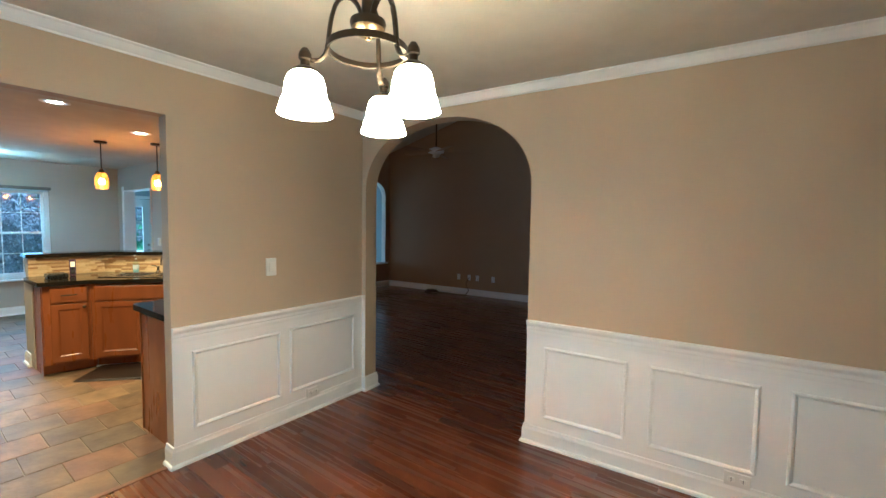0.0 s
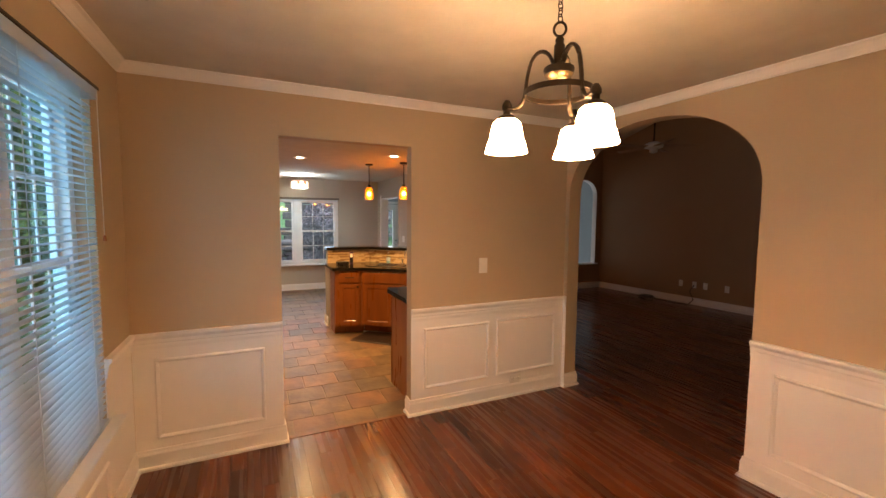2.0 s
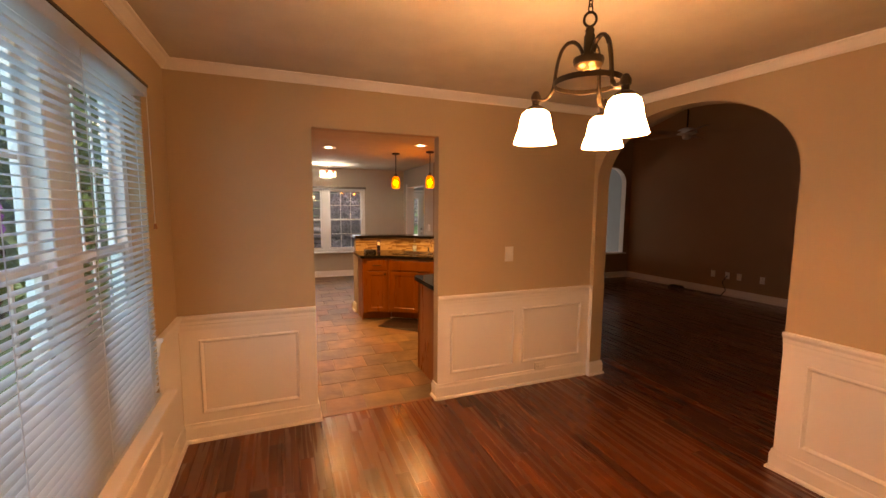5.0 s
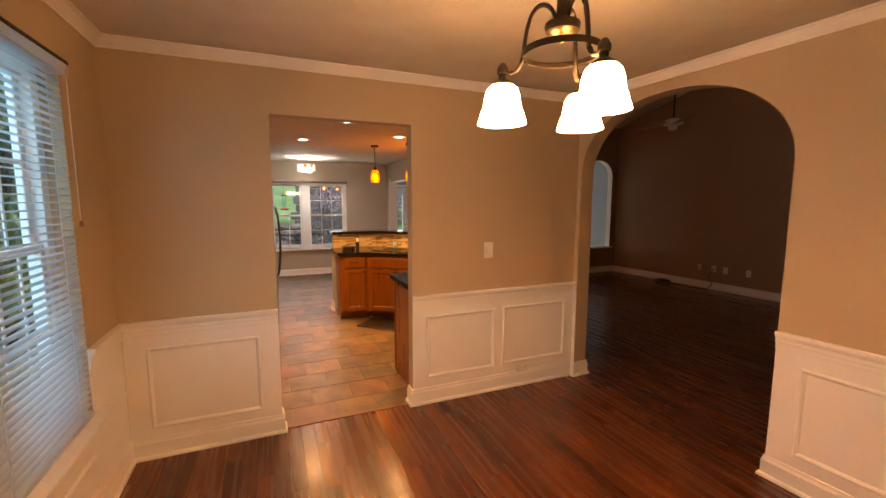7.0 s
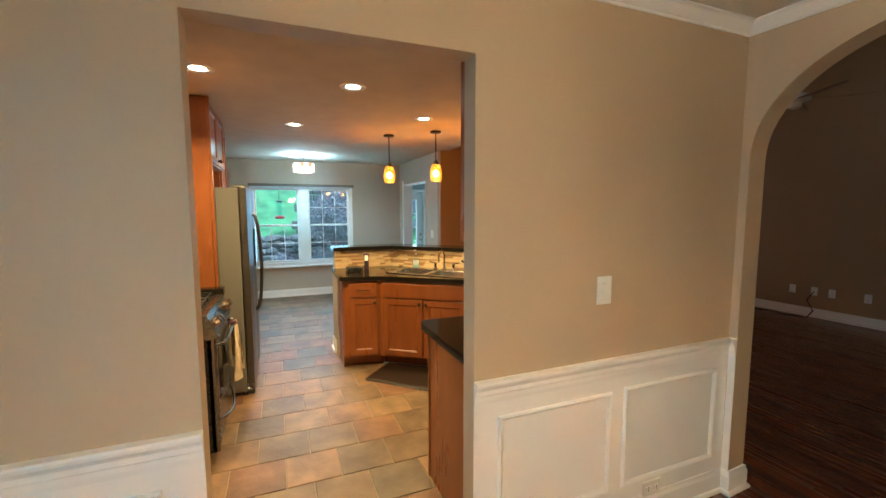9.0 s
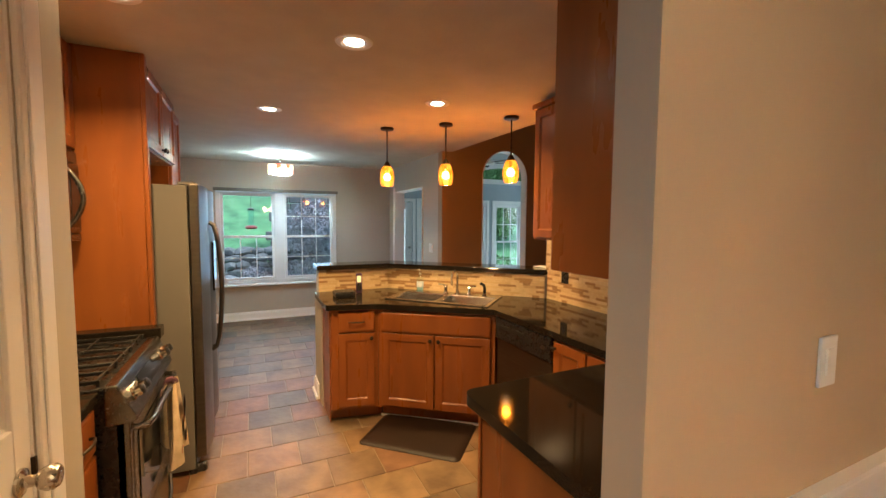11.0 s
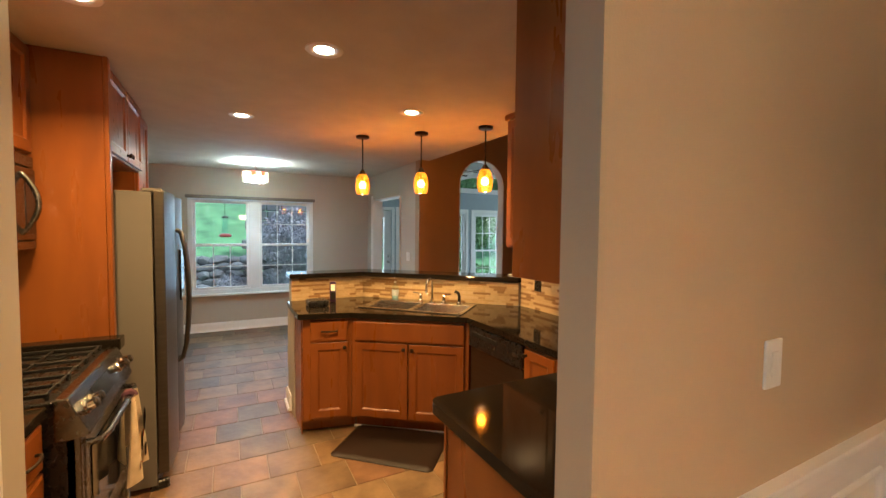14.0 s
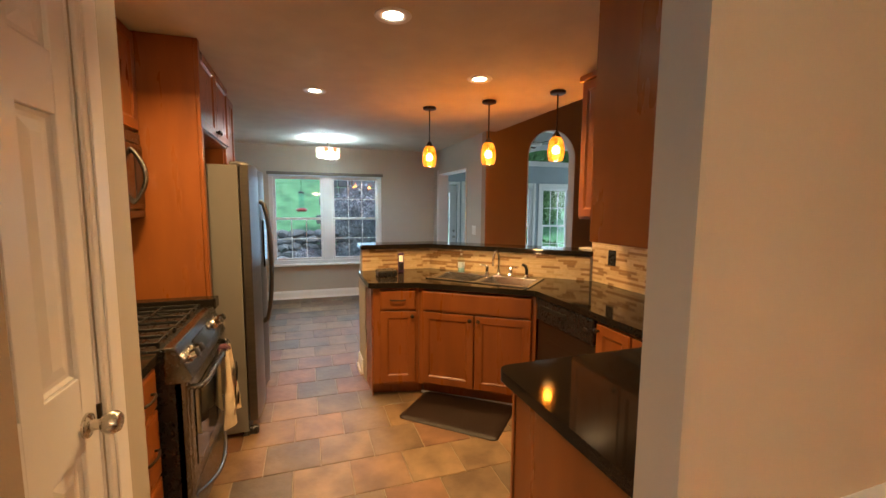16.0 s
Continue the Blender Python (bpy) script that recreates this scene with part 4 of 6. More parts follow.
part("soap", lathe([(0, 0.003), (0.030, 0.003), (0.031, 0.075), (0, 0.075)], 16, (-5.585, 1.86, 0.915)), M_SOAPLIQ, b)
part("label", lathe([(0.0345, 0.03), (0.0345, 0.085)], 20, (-5.585, 1.86, 0.915)), M_LABEL, b)
bm = lathe([(0.013, 0.143), (0.014, 0.16), (0.006, 0.162), (0.006, 0.19), (0.010, 0.192), (0.010, 0.20), (0, 0.201)], 14, (-5.585, 1.86, 0.915))
tube([(-5.585, 1.86, 1.11), (-5.555, 1.84, 1.112), (-5.54, 1.832, 1.102)], 0.005, 8, bm)
part("pump", bm, M_PLASTIC, b)
b = thing("phone_cradle", (-5.52, 1.18, 0.915), "black box shaped phone base", "phone base")
part("base", box(-5.60, -5.44, 1.08, 1.24, 0.915, 0.965, 0.012, seg=2), M_BLACK, b)
b = thing("cordless_phone", (-5.63, 1.30, 0.915), "purple and black cordless phone standing upright", "phone")
hs = part("handset", join(None, box(-0.026, 0.026, -0.014, 0.014, 0.0, 0.175, 0.009, seg=2), pose(-5.63, 1.31, 0.916, -6, 0, 80)), M_PURPLE, b)
part("display", join(None, box(-0.018, 0.018, -0.0165, -0.0135, 0.095, 0.15, 0.001), pose(-5.63, 1.31, 0.916, -6, 0, 80)), M_DISPLAY, hs, "lit cream display")
part("keypad", join(None, box(-0.018, 0.018, -0.0165, -0.0135, 0.02, 0.085, 0.001), pose(-5.63, 1.31, 0.916, -6, 0, 80)), M_BLACK, hs)
solid("paper_stack", join(None, box(-0.11, 0.11, -0.05, 0.05, 0, 0.010, 0.002), pose(-4.93, 2.76, 1.151, 0, 0, 12)), M_PAPER, "small stack of white paper on the bar", "paper")
# floor mat
MM = pose(-4.818, 1.552, 0, 0, 0, 47.5)
m_ = thing("floor_mat", (-4.818, 1.552, 0), "dark brown cushioned kitchen mat before the sink", "floor mat")
loops, own = [], bmesh.new()
for ins, z in ((0, 0.0), (0, 0.004), (0.008, 0.010), (0.035, 0.016), (0.05, 0.017)):
    w2, h2, r = 0.365 - ins, 0.253 - ins, max(0.012, 0.04 - ins)
    loops.append([own.verts.new((sx * (w2 - r) + r * math.cos(math.radians(q * 90 + k * 22.5)), sy * (h2 - r) + r * math.sin(math.radians(q * 90 + k * 22.5)), z + 0.0008))
                  for q, (sx, sy) in enumerate(((1, 1), (-1, 1), (-1, -1), (1, -1))) for k in range(5)])
for p, q in zip(loops, loops[1:]):
    for k in range(20):
        own.faces.new((p[k], p[(k + 1) % 20], q[(k + 1) % 20], q[k])).smooth = True
own.faces.new(loops[-1])
own.faces.new(loops[0][::-1])
part("pad", join(None, own, MM), M_MAT, m_)

# uppers on the peninsula wall and on the counter wall
c = cabinet("wall_cabinet", [(-3.12, 1.30), (XKB - 0.004, 1.30), (XKB - 0.004, 2.34), (-3.12, 2.34)], 1.405, CK - 0.004, "tall honey cherry wall cabinet with a plain side")
part("side_panel", box(-3.12, XKB - 0.004, 1.288, 1.2995, 1.40, CK - 0.004, 0.002), M_CAB, c)
for k in range(2):
    front(c, pose(-3.12, 0, 0, 0, 0, -90), -1.81 - k * 0.505, -1.31 - k * 0.505, 1.41, CK - 0.02, ("knob", -1.86 if k else -1.78, 1.45))
c = cabinet("wall_cabinet", [(-4.60, 2.36), (-3.13, 2.36), (-3.13, YB - 0.004), (-4.60, YB - 0.004)], 1.415, 2.34, "honey cherry wall cabinet over the counter")
part("cornice", box(-4.625, -3.13, 2.335, YB - 0.004, 2.34, 2.385, 0.012, seg=2), M_CAB, c)
for k in range(3):
    front(c, pose(0, 2.36, 0), -4.585 + k * 0.485, -4.11 + k * 0.485, 1.43, 2.33, ("knob", -4.14 + k * 0.485, 1.47))

# west run: drawers, range, microwave, refrigerator
MF = pose(0, -0.065, 0, 0, 0, 180)
c = cabinet("drawer_cabinet", [(-3.995, YW + 0.004), (-3.73, YW + 0.004), (-3.73, -0.065), (-3.995, -0.065)], 0.10, 0.873, "honey cherry drawer cabinet with bar handles", [(-3.995, YW + 0.004), (-3.73, YW + 0.004), (-3.73, -0.13), (-3.995, -0.13)])
for z0, z1 in ((0.70, 0.855), (0.42, 0.685), (0.125, 0.405)):
    front(c, MF, 3.74, 3.985, z0, z1, ("pull", 3.862, (z0 + z1) / 2), "drawer", True)
solid("worktop", prism([(-3.99, YW + 0.004), (-3.724, YW + 0.004), (-3.724, -0.032), (-3.99, -0.032)], 0.875, 0.915, bevel=0.005), M_GRANITE, "short black granite worktop beside the range", "worktop")
r = thing("range", (-4.45, -0.3, 0), "stainless slide-in gas range with black grates", "range")
RX0, RX1 = -4.80, -4.09
part("body", box(RX0, RX1, YW + 0.01, -0.03, 0.06, 0.895), M_BLACK, r)
for x in (RX0, RX1 - 0.03):
    part("side_trim", box(x, x + 0.03, -0.055, -0.012, 0.06, 0.86, 0.004), M_RANGE, r)
part("cooktop", box(RX0 - 0.006, RX1 + 0.006, YW + 0.01, -0.085, 0.896, 0.922, 0.006, seg=2), M_BLACK, r)
own = bmesh.new()
prof = [(-0.085, 0.928), (-0.045, 0.928), (0.012, 0.80), (0.016, 0.785), (-0.02, 0.775), (-0.085, 0.775)]
ends = [[own.verts.new((x, y, z)) for y, z in prof] for x in (RX0 - 0.008, RX1 + 0.008)]
own.faces.new(ends[0])
own.faces.new(ends[1][::-1])
for i in range(len(prof)):
    j = (i + 1) % len(prof)
    own.faces.new((ends[0][j], ends[0][i], ends[1][i], ends[1][j]))
bmesh.ops.bevel(own, geom=list(own.edges), offset=0.006, segments=2, affect="EDGES", profile=0.5)
cp = part("control_panel", own, M_RANGE, r, "sloped stainless control panel")
slope = math.degrees(math.atan2(0.128, 0.057))
MC = pose(-4.445, -0.0165, 0.864, -slope, 0, 0)
part("display", join(None, box(-0.17, 0.17, -0.030, 0.040, 0.0, 0.003, 0.001), MC), M_DARKGLASS, cp)
for x in (-0.29, -0.22, 0.22, 0.29):
    bm = lathe([(0.027, 0), (0.027, 0.007), (0.020, 0.012), (0.0195, 0.036), (0, 0.036)], 20, (x, 0.002, 0))
    kb = part("knob", join(None, bm, MC), M_CHROME, cp, "stainless burner knob")
    part("cap", join(None, lathe([(0.0195, 0.0362), (0.019, 0.044), (0.014, 0.047), (0, 0.047)], 18, (x, 0.002, 0)), MC), M_BLACK, kb)
door = part("oven_door", box(RX0 + 0.03, RX1 - 0.03, -0.045, -0.008, 0.29, 0.768, 0.006, seg=2), M_RANGE, r, "stainless oven door")
part("oven_window", box(RX0 + 0.09, RX1 - 0.09, -0.0085, -0.004, 0.36, 0.70, 0.002), M_DARKGLASS, door)
part("handle", tube([(RX0 + 0.05, -0.01, 0.735), (RX0 + 0.055, 0.03, 0.735), (RX0 + 0.12, 0.042, 0.735), (RX1 - 0.12, 0.042, 0.735), (RX1 - 0.055, 0.03, 0.735), (RX1 - 0.05, -0.01, 0.735)], 0.013, 10), M_RANGE, door, "stainless bar handle")
dr = part("drawer", box(RX0 + 0.03, RX1 - 0.03, -0.045, -0.010, 0.09, 0.28, 0.006, seg=2), M_RANGE, r)
part("handle", tube([(RX0 + 0.06, -0.012, 0.245)] + [(RX0 + 0.06 + (RX1 - RX0 - 0.12) * k / 10, -0.008 + 0.045 * math.sin(math.pi * k / 10), 0.245 - 0.05 * math.sin(math.pi * k / 10)) for k in range(1, 10)] + [(RX1 - 0.06, -0.012, 0.245)], 0.010, 8), M_RANGE, dr)
for k in range(3):
    x0 = RX0 + 0.02 + k * 0.225
    bm = bmesh.new()
    for q in range(3):
        x = x0 + (0, 0.1075, 0.215)[q]
        box(x, x + 0.009, YW + 0.05, -0.10, 0.934, 0.948, 0.002, bm)
    for q in range(4):
        y = YW + 0.055 + q * 0.1675
        box(x0, x0 + 0.224, y - 0.005, y + 0.004, 0.935, 0.947, 0.002, bm)
    for px_ in (x0 + 0.002, x0 + 0.212):
        for py_ in (YW + 0.055, -0.112):
            box(px_, px_ + 0.01, py_, py_ + 0.01, 0.921, 0.936, 0, bm)
    part("grate", bm, M_IRON, r, "black cast iron grate")
    for y in ((-0.24, -0.52) if k != 1 else (-0.38,)):
        bu = part("burner", lathe([(0.048, 0), (0.048, 0.006), (0.034, 0.008), (0.034, 0.014), (0, 0.015)], 20, (x0 + 0.11, y, 0.9215)), M_IRON, r)
        part("ring", lathe([(0.058, 0), (0.060, 0.004), (0.05, 0.004)], 20, (x0 + 0.11, y, 0.9217)), M_RANGE, bu)
for x in (RX0 + 0.03, RX1 - 0.05):
    part("foot", box(x, x + 0.02, -0.12, -0.10, 0, 0.061), M_BLACK, r)
r.location += Vector((0.085, 0.065, 0))
solid("range_filler", box(-4.840, -4.752, YW + 0.004, -0.02, 0.0, 0.898), M_CAB, "narrow cherry filler panel beside the range", "cabinet")
solid("counter_filler", box(-4.842, -4.745, YW + 0.004, 0.03, 0.90, 0.962, 0.006, seg=2), M_GRANITE, "narrow black granite strip beside the range", "worktop")
# towel hung on the oven handle
t_ = thing("dish_towel", (-4.60, 0.04, 0.30), "cream dish towel with dark and red print on the oven handle", "towel")


def cloth(x0, x1, top, low, side, thick=0.006, waves=3, bm=None):
    own = bmesh.new()
    grid = []
    for i in range(13):
        u = i / 12
        col = []
        for j in range(13):
            v = j / 12
            col.append((x0 + (x1 - x0) * (0.5 + (u - 0.5) * (0.35 + 0.65 * v ** 0.6)), 0.042 + side * (0.014 + 0.010 * v) + 0.020 * (0.3 + v) * math.sin(u * waves * math.pi + v), top + (low - top) * v + 0.012 * math.sin(u * 5)))
        grid.append(col)
    for s in (0, 1):
        vs = [[own.verts.new((x, y + s * thick, z)) for x, y, z in col] for col in grid]
        for i in range(12):
            for j in range(12):
                own.faces.new((vs[i][j], vs[i + 1][j], vs[i + 1][j + 1], vs[i][j + 1])).smooth = True
    return join(bm, own)


part("front_fold", cloth(-4.70, -4.47, 0.752, 0.36, 1), M_TOWEL, t_)
part("back_fold", cloth(-4.70, -4.47, 0.752, 0.47, -1, waves=2), M_TOWEL, t_)
part("loop", tube([(-4.585, 0.042 + 0.016 * math.cos(a * 0.7), 0.735 + 0.02 * math.sin(a * 0.7)) for a in range(9)], 0.018, 8, loop=False), M_TOWEL_DARK, t_, "plum gathered top")
for px_, pz, sx, sz, mt in ((-4.63, 0.60, 0.03, 0.06, M_TOWEL_DARK), (-4.56, 0.52, 0.022, 0.05, M_TOWEL_DARK), (-4.60, 0.545, 0.018, 0.022, M_TOWEL_RED), (-4.65, 0.44, 0.03, 0.035, M_TOWEL_DARK), (-4.53, 0.42, 0.025, 0.02, M_TOWEL_RED)):
    own = bmesh.new()
    vs = [own.verts.new((px_ + sx * math.cos(k * math.pi / 5) * (1 + 0.25 * math.sin(3 * k)), 0.090, pz + sz * math.sin(k * math.pi / 5))) for k in range(10)]
    own.faces.new(vs)
    bmesh.ops.solidify(own, geom=own.faces[:], thickness=0.004)
    part("print", own, mt, t_)

t_.location += Vector((0.085, 0.065, 0))

# microwave and cabinets above
mw = thing("microwave", (-4.46, -0.47, 1.42), "stainless over-range microwave with a curved handle", "microwave")
part("body", box(-4.838, -4.09, YW + 0.004, -0.335, 1.425, 1.872, 0.004), M_BLACK, mw)
md = part("door", box(-4.838, -4.09, -0.333, -0.303, 1.47, 1.81, 0.008, seg=2), M_RANGE, mw, "stainless door")
part("window", box(-4.56, -4.14, -0.3035, -0.3005, 1.52, 1.77, 0.002), M_DARKGLASS, md)
part("handle", tube([(-4.68, -0.305, 1.50)] + [(-4.68, -0.300 + 0.055 * math.sin(math.pi * k / 10), 1.50 + 0.28 * k / 10) for k in range(1, 10)] + [(-4.68, -0.305, 1.78)], 0.012, 10), M_RANGE, md, "curved stainless handle")
part("keypad", box(-4.82, -4.715, -0.3035, -0.3005, 1.50, 1.78, 0.002), M_DARKGLASS, md)
part("vent_panel", box(-4.838, -4.09, -0.333, -0.310, 1.815, 1.87, 0.003), M_RANGE, mw)
part("base_trim", box(-4.838, -4.09, -0.333, -0.307, 1.425, 1.466, 0.004), M_RANGE, mw)
c = cabinet("wall_cabinet", [(-4.838, YW + 0.004), (-4.085, YW + 0.004), (-4.085, -0.33), (-4.838, -0.33)], 1.876, CK - 0.004, "honey cherry wall cabinet over the microwave")
for k in range(2):
    front(c, pose(0, -0.33, 0, 0, 0, 180), 4.095 + k * 0.372, 4.46 + k * 0.372, 1.89, CK - 0.02, ("knob", 4.44 if not k else 4.49, 1.92))
c = cabinet("wall_cabinet", [(-4.08, YW + 0.004), (-3.73, YW + 0.004), (-3.73, -0.33), (-4.08, -0.33)], 1.42, CK - 0.004, "honey cherry wall cabinet beside the pantry")
front(c, pose(0, -0.33, 0, 0, 0, 180), 3.74, 4.07, 1.43, CK - 0.02, ("knob", 4.03, 1.47))
fs_ = thing("fridge_surround", (-4.858, -0.3, 0), "tall honey cherry surround beside the refrigerator", "cabinet")
part("side_panel", box(-4.872, -4.845, YW + 0.004, -0.034, 0.0, CK - 0.003, 0.002), M_CAB, fs_)
part("front_stile", box(-4.885, -4.840, -0.033, -0.012, 0.0, CK - 0.003, 0.003), M_CAB, fs_)
c = cabinet("fridge_cabinet", [(-5.872, YW + 0.004), (-4.888, YW + 0.004), (-4.888, -0.05), (-5.872, -0.05)], 1.94, CK - 0.004, "honey cherry cabinet above the refrigerator")
for k in range(2):
    front(c, pose(0, -0.05, 0, 0, 0, 180), 4.90 + k * 0.485, 5.375 + k * 0.485, 1.95, CK - 0.02, ("knob", 5.35 if not k else 5.41, 1.985))
c = cabinet("tall_cabinet", [(-6.38, YW + 0.004), (-5.90, YW + 0.004), (-5.90, -0.085), (-6.38, -0.085)], 0.10, CK - 0.004, "tall honey cherry pantry cabinet", [(-6.38, YW + 0.004), (-5.90, YW + 0.004), (-5.90, -0.14), (-6.38, -0.14)])
front(c, pose(0, -0.085, 0, 0, 0, 180), 5.92, 6.36, 0.13, 1.25, ("knob", 5.95, 1.2))
front(c, pose(0, -0.085, 0, 0, 0, 180), 5.92, 6.36, 1.27, CK - 0.02, ("knob", 5.95, 1.32))
fr = thing("refrigerator", (-5.38, -0.25, 0), "stainless side-by-side refrigerator with curved handles", "refrigerator")
part("body", box(-5.855, -4.945, YW + 0.03, 0.147, 0.03, 1.738, 0.004), M_FRIDGE_SIDE, fr, "grey enamel body")
for x0, x1, hx in ((-5.855, -5.475, -5.50), (-5.467, -4.945, -5.435)):
    own = bmesh.new()
    n_ = 8
    outline = [(x0, 0.155), (x1, 0.155)] + [(x1 - (x1 - x0) * k / n_, 0.205 + 0.018 * math.sin(math.pi * k / n_)) for k in range(n_ + 1)]
    dd = part("door", prism(outline, 0.10, 1.745, bevel=0.004), M_STEEL, fr, "stainless door with a bowed face")
    part("handle", tube([(hx, 0.212, 0.62), (hx, 0.240, 0.64)] + [(hx, 0.250 + 0.03 * math.sin(math.pi * k / 10), 0.64 + 0.86 * k / 10) for k in range(1, 10)] + [(hx, 0.240, 1.50), (hx, 0.212, 1.52)], 0.014, 10), M_STEEL, dd, "curved stainless handle")
part("dispenser", box(-5.75, -5.56, 0.216, 0.228, 1.02, 1.38, 0.004), M_DARKGLASS, fr, "black water dispenser")
for x in (-5.84, -4.985):
    part("hinge_cover", box(x, x + 0.035, 0.10, 0.195, 1.739, 1.758, 0.004), M_FRIDGE_SIDE, fr)
    part("roller_foot", box(x - 0.0, x + 0.03, 0.13, 0.205, 0.0, 0.055, 0.008), M_BLACK, fr)
part("grille", box(-5.85, -4.95, 0.11, 0.150, 0.0, 0.095), M_BLACK, fr)


# ---- plates ----
def plate(name, m, label, kind_, w=0.075, h=0.12, dark=False):
    mt = M_BLACK if dark else M_PLASTIC
    th = thing(name, m @ Vector((0, 0, 0)), label, "switch" if kind_ == "rocker" else "outlet")
    part("cover", join(None, box(-w / 2, w / 2, -0.007, 0.001, -h / 2, h / 2, 0.003, seg=2), m), mt, th)
    if kind_ == "rocker":
        part("rocker", join(None, box(-0.017, 0.017, -0.011, -0.006, -0.034, 0.034, 0.002), m), mt, th)
    else:
        for s in (-0.027, 0.027):
            vert = h > w
            o = (0, s) if vert else (s, 0)
            so = part("socket", join(None, box(o[0] - 0.016, o[0] + 0.016, -0.010, -0.006, o[1] - 0.013, o[1] + 0.013, 0.003), m), mt, th)
            for q in (-0.006, 0.006):
                e = (o[0] + q, o[1]) if vert else (o[0], o[1] + q)
                part("slot", join(None, box(e[0] - 0.0015, e[0] + 0.0015, -0.0108, -0.0095, e[1] - 0.005, e[1] + 0.005), m), M_SLOT, so)
    return th


plate("light_switch", MWK @ pose(1.795, -0.002, 1.197), "white rocker light switch on a tan wall", "rocker", 0.08, 0.128)
plate("wall_outlet", MWK @ pose(2.148, -0.005, 0.155), "white outlet set sideways above the baseboard", "outlet", 0.12, 0.075)
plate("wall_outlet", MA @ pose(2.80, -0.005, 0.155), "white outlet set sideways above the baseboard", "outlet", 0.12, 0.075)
plate("light_switch", pose(-7.2, 2.66, 1.18), "white light switch beside the nook passage", "rocker", 0.115, 0.12)
plate("wall_outlet", pose(-4.60, YB - 0.012, 1.125), "black outlet on the mosaic backsplash", "outlet", 0.075, 0.115, True)
for x in (1.97, 2.23, 2.43, 2.80):
    plate("wall_outlet", MLN @ pose(x, 0, 0.375), "white outlet on the dark living room wall", "outlet")
solid("loose_cable", tube([(-5.5 + 0.06 * k, 7.38 + 0.05 * math.sin(k * 1.1), 0.010 + 0.004 * math.sin(k)) for k in range(16)] + [(-4.60, 7.50, 0.10), (-4.70, 7.535, 0.24), (-4.63, 7.555, 0.375)], 0.008, 6), M_CABLE, "black cable lying before the living room wall", "cable")
solid("cable_coil", join(tube([(-5.45 + 0.13 * math.cos(k * 0.6), 7.32 + 0.10 * math.sin(k * 0.6), 0.012 + 0.0015 * k) for k in range(32)], 0.007, 6), box(-5.62, -5.50, 7.27, 7.37, 0.0, 0.03, 0.006)), M_CABLE, "coiled black cable and adapter on the floor", "cable")

# ---- lamps ----
def smooth(pts, n=4):
    """Points along a soft curve through pts."""
    out = []
    for i in range(len(pts) - 1):
        p = [Vector(pts[max(0, min(len(pts) - 1, i + k))]) for k in (-1, 0, 1, 2)]
        for k in range(n):
            u = k / n
            out.append(0.5 * (2 * p[1] + (p[2] - p[0]) * u + (2 * p[0] - 5 * p[1] + 4 * p[2] - p[3]) * u * u + (3 * p[1] - p[0] - 3 * p[2] + p[3]) * u ** 3))
    return out + [Vector(pts[-1])]


CX, CY = -0.850, 1.027
ch = thing("chandelier", (CX, CY, 2.02), "dark bronze chandelier with three lit bell glass shades", "chandelier")
part("canopy", lathe([(0, 0), (0.06, 0), (0.06, -0.008), (0.045, -0.022), (0.012, -0.03), (0, -0.032)], 24, (CX, CY, CD)), M_BRONZE, ch)
links = 8
z_top, z_low = CD - 0.03, 2.288
for k in range(links):
    zc = z_low + (z_top - z_low) * (k + 0.5) / links
    ax_ = (1, 0) if k % 2 else (0, 1)
    part("chain_link", tube([(CX + ax_[0] * 0.009 * math.cos(q * math.pi / 6), CY + ax_[1] * 0.009 * math.cos(q * math.pi / 6), zc + 0.0155 * math.sin(q * math.pi / 6)) for q in range(12)], 0.0022, 6, loop=True), M_BRONZE, ch)
part("loop", tube([(CX + 0.012 * math.cos(q * math.pi / 8), CY + 0.017 * math.cos(q * math.pi / 8), 2.262 + 0.024 * math.sin(q * math.pi / 8)) for q in range(16)], 0.0048, 8, loop=True), M_BRONZE, ch)
part("stem", lathe([(0, 2.238), (0.010, 2.238), (0.016, 2.225), (0.014, 2.215), (0.019, 2.205), (0.019, 2.14), (0.028, 2.132), (0.052, 2.13), (0.054, 2.122), (0.050, 2.106), (0, 2.106)], 24, (CX, CY, 0)), M_BRONZE, ch)
part("bowl", lathe([(0.049, 2.106), (0.046, 2.10), (0.030, 2.088), (0.010, 2.082), (0.008, 2.074), (0, 2.072)], 24, (CX, CY, 0)), M_BRASS, ch, "antique brass bowl")
own = lathe([(0.113, 2.052), (0.120, 2.054), (0.120, 2.034), (0.113, 2.036), (0.113, 2.052)], 48, (CX, CY, 0))
part("ring", own, M_BRONZE, ch)
SHADE = [(0.030, 0.145), (0.042, 0.142), (0.053, 0.130), (0.060, 0.105), (0.064, 0.075), (0.067, 0.052), (0.071, 0.050), (0.076, 0.030), (0.083, 0.004), (0.084, 0.0), (0.080, 0.001), (0.073, 0.030), (0.064, 0.052), (0.060, 0.075), (0.056, 0.105), (0.049, 0.128), (0.040, 0.138)]
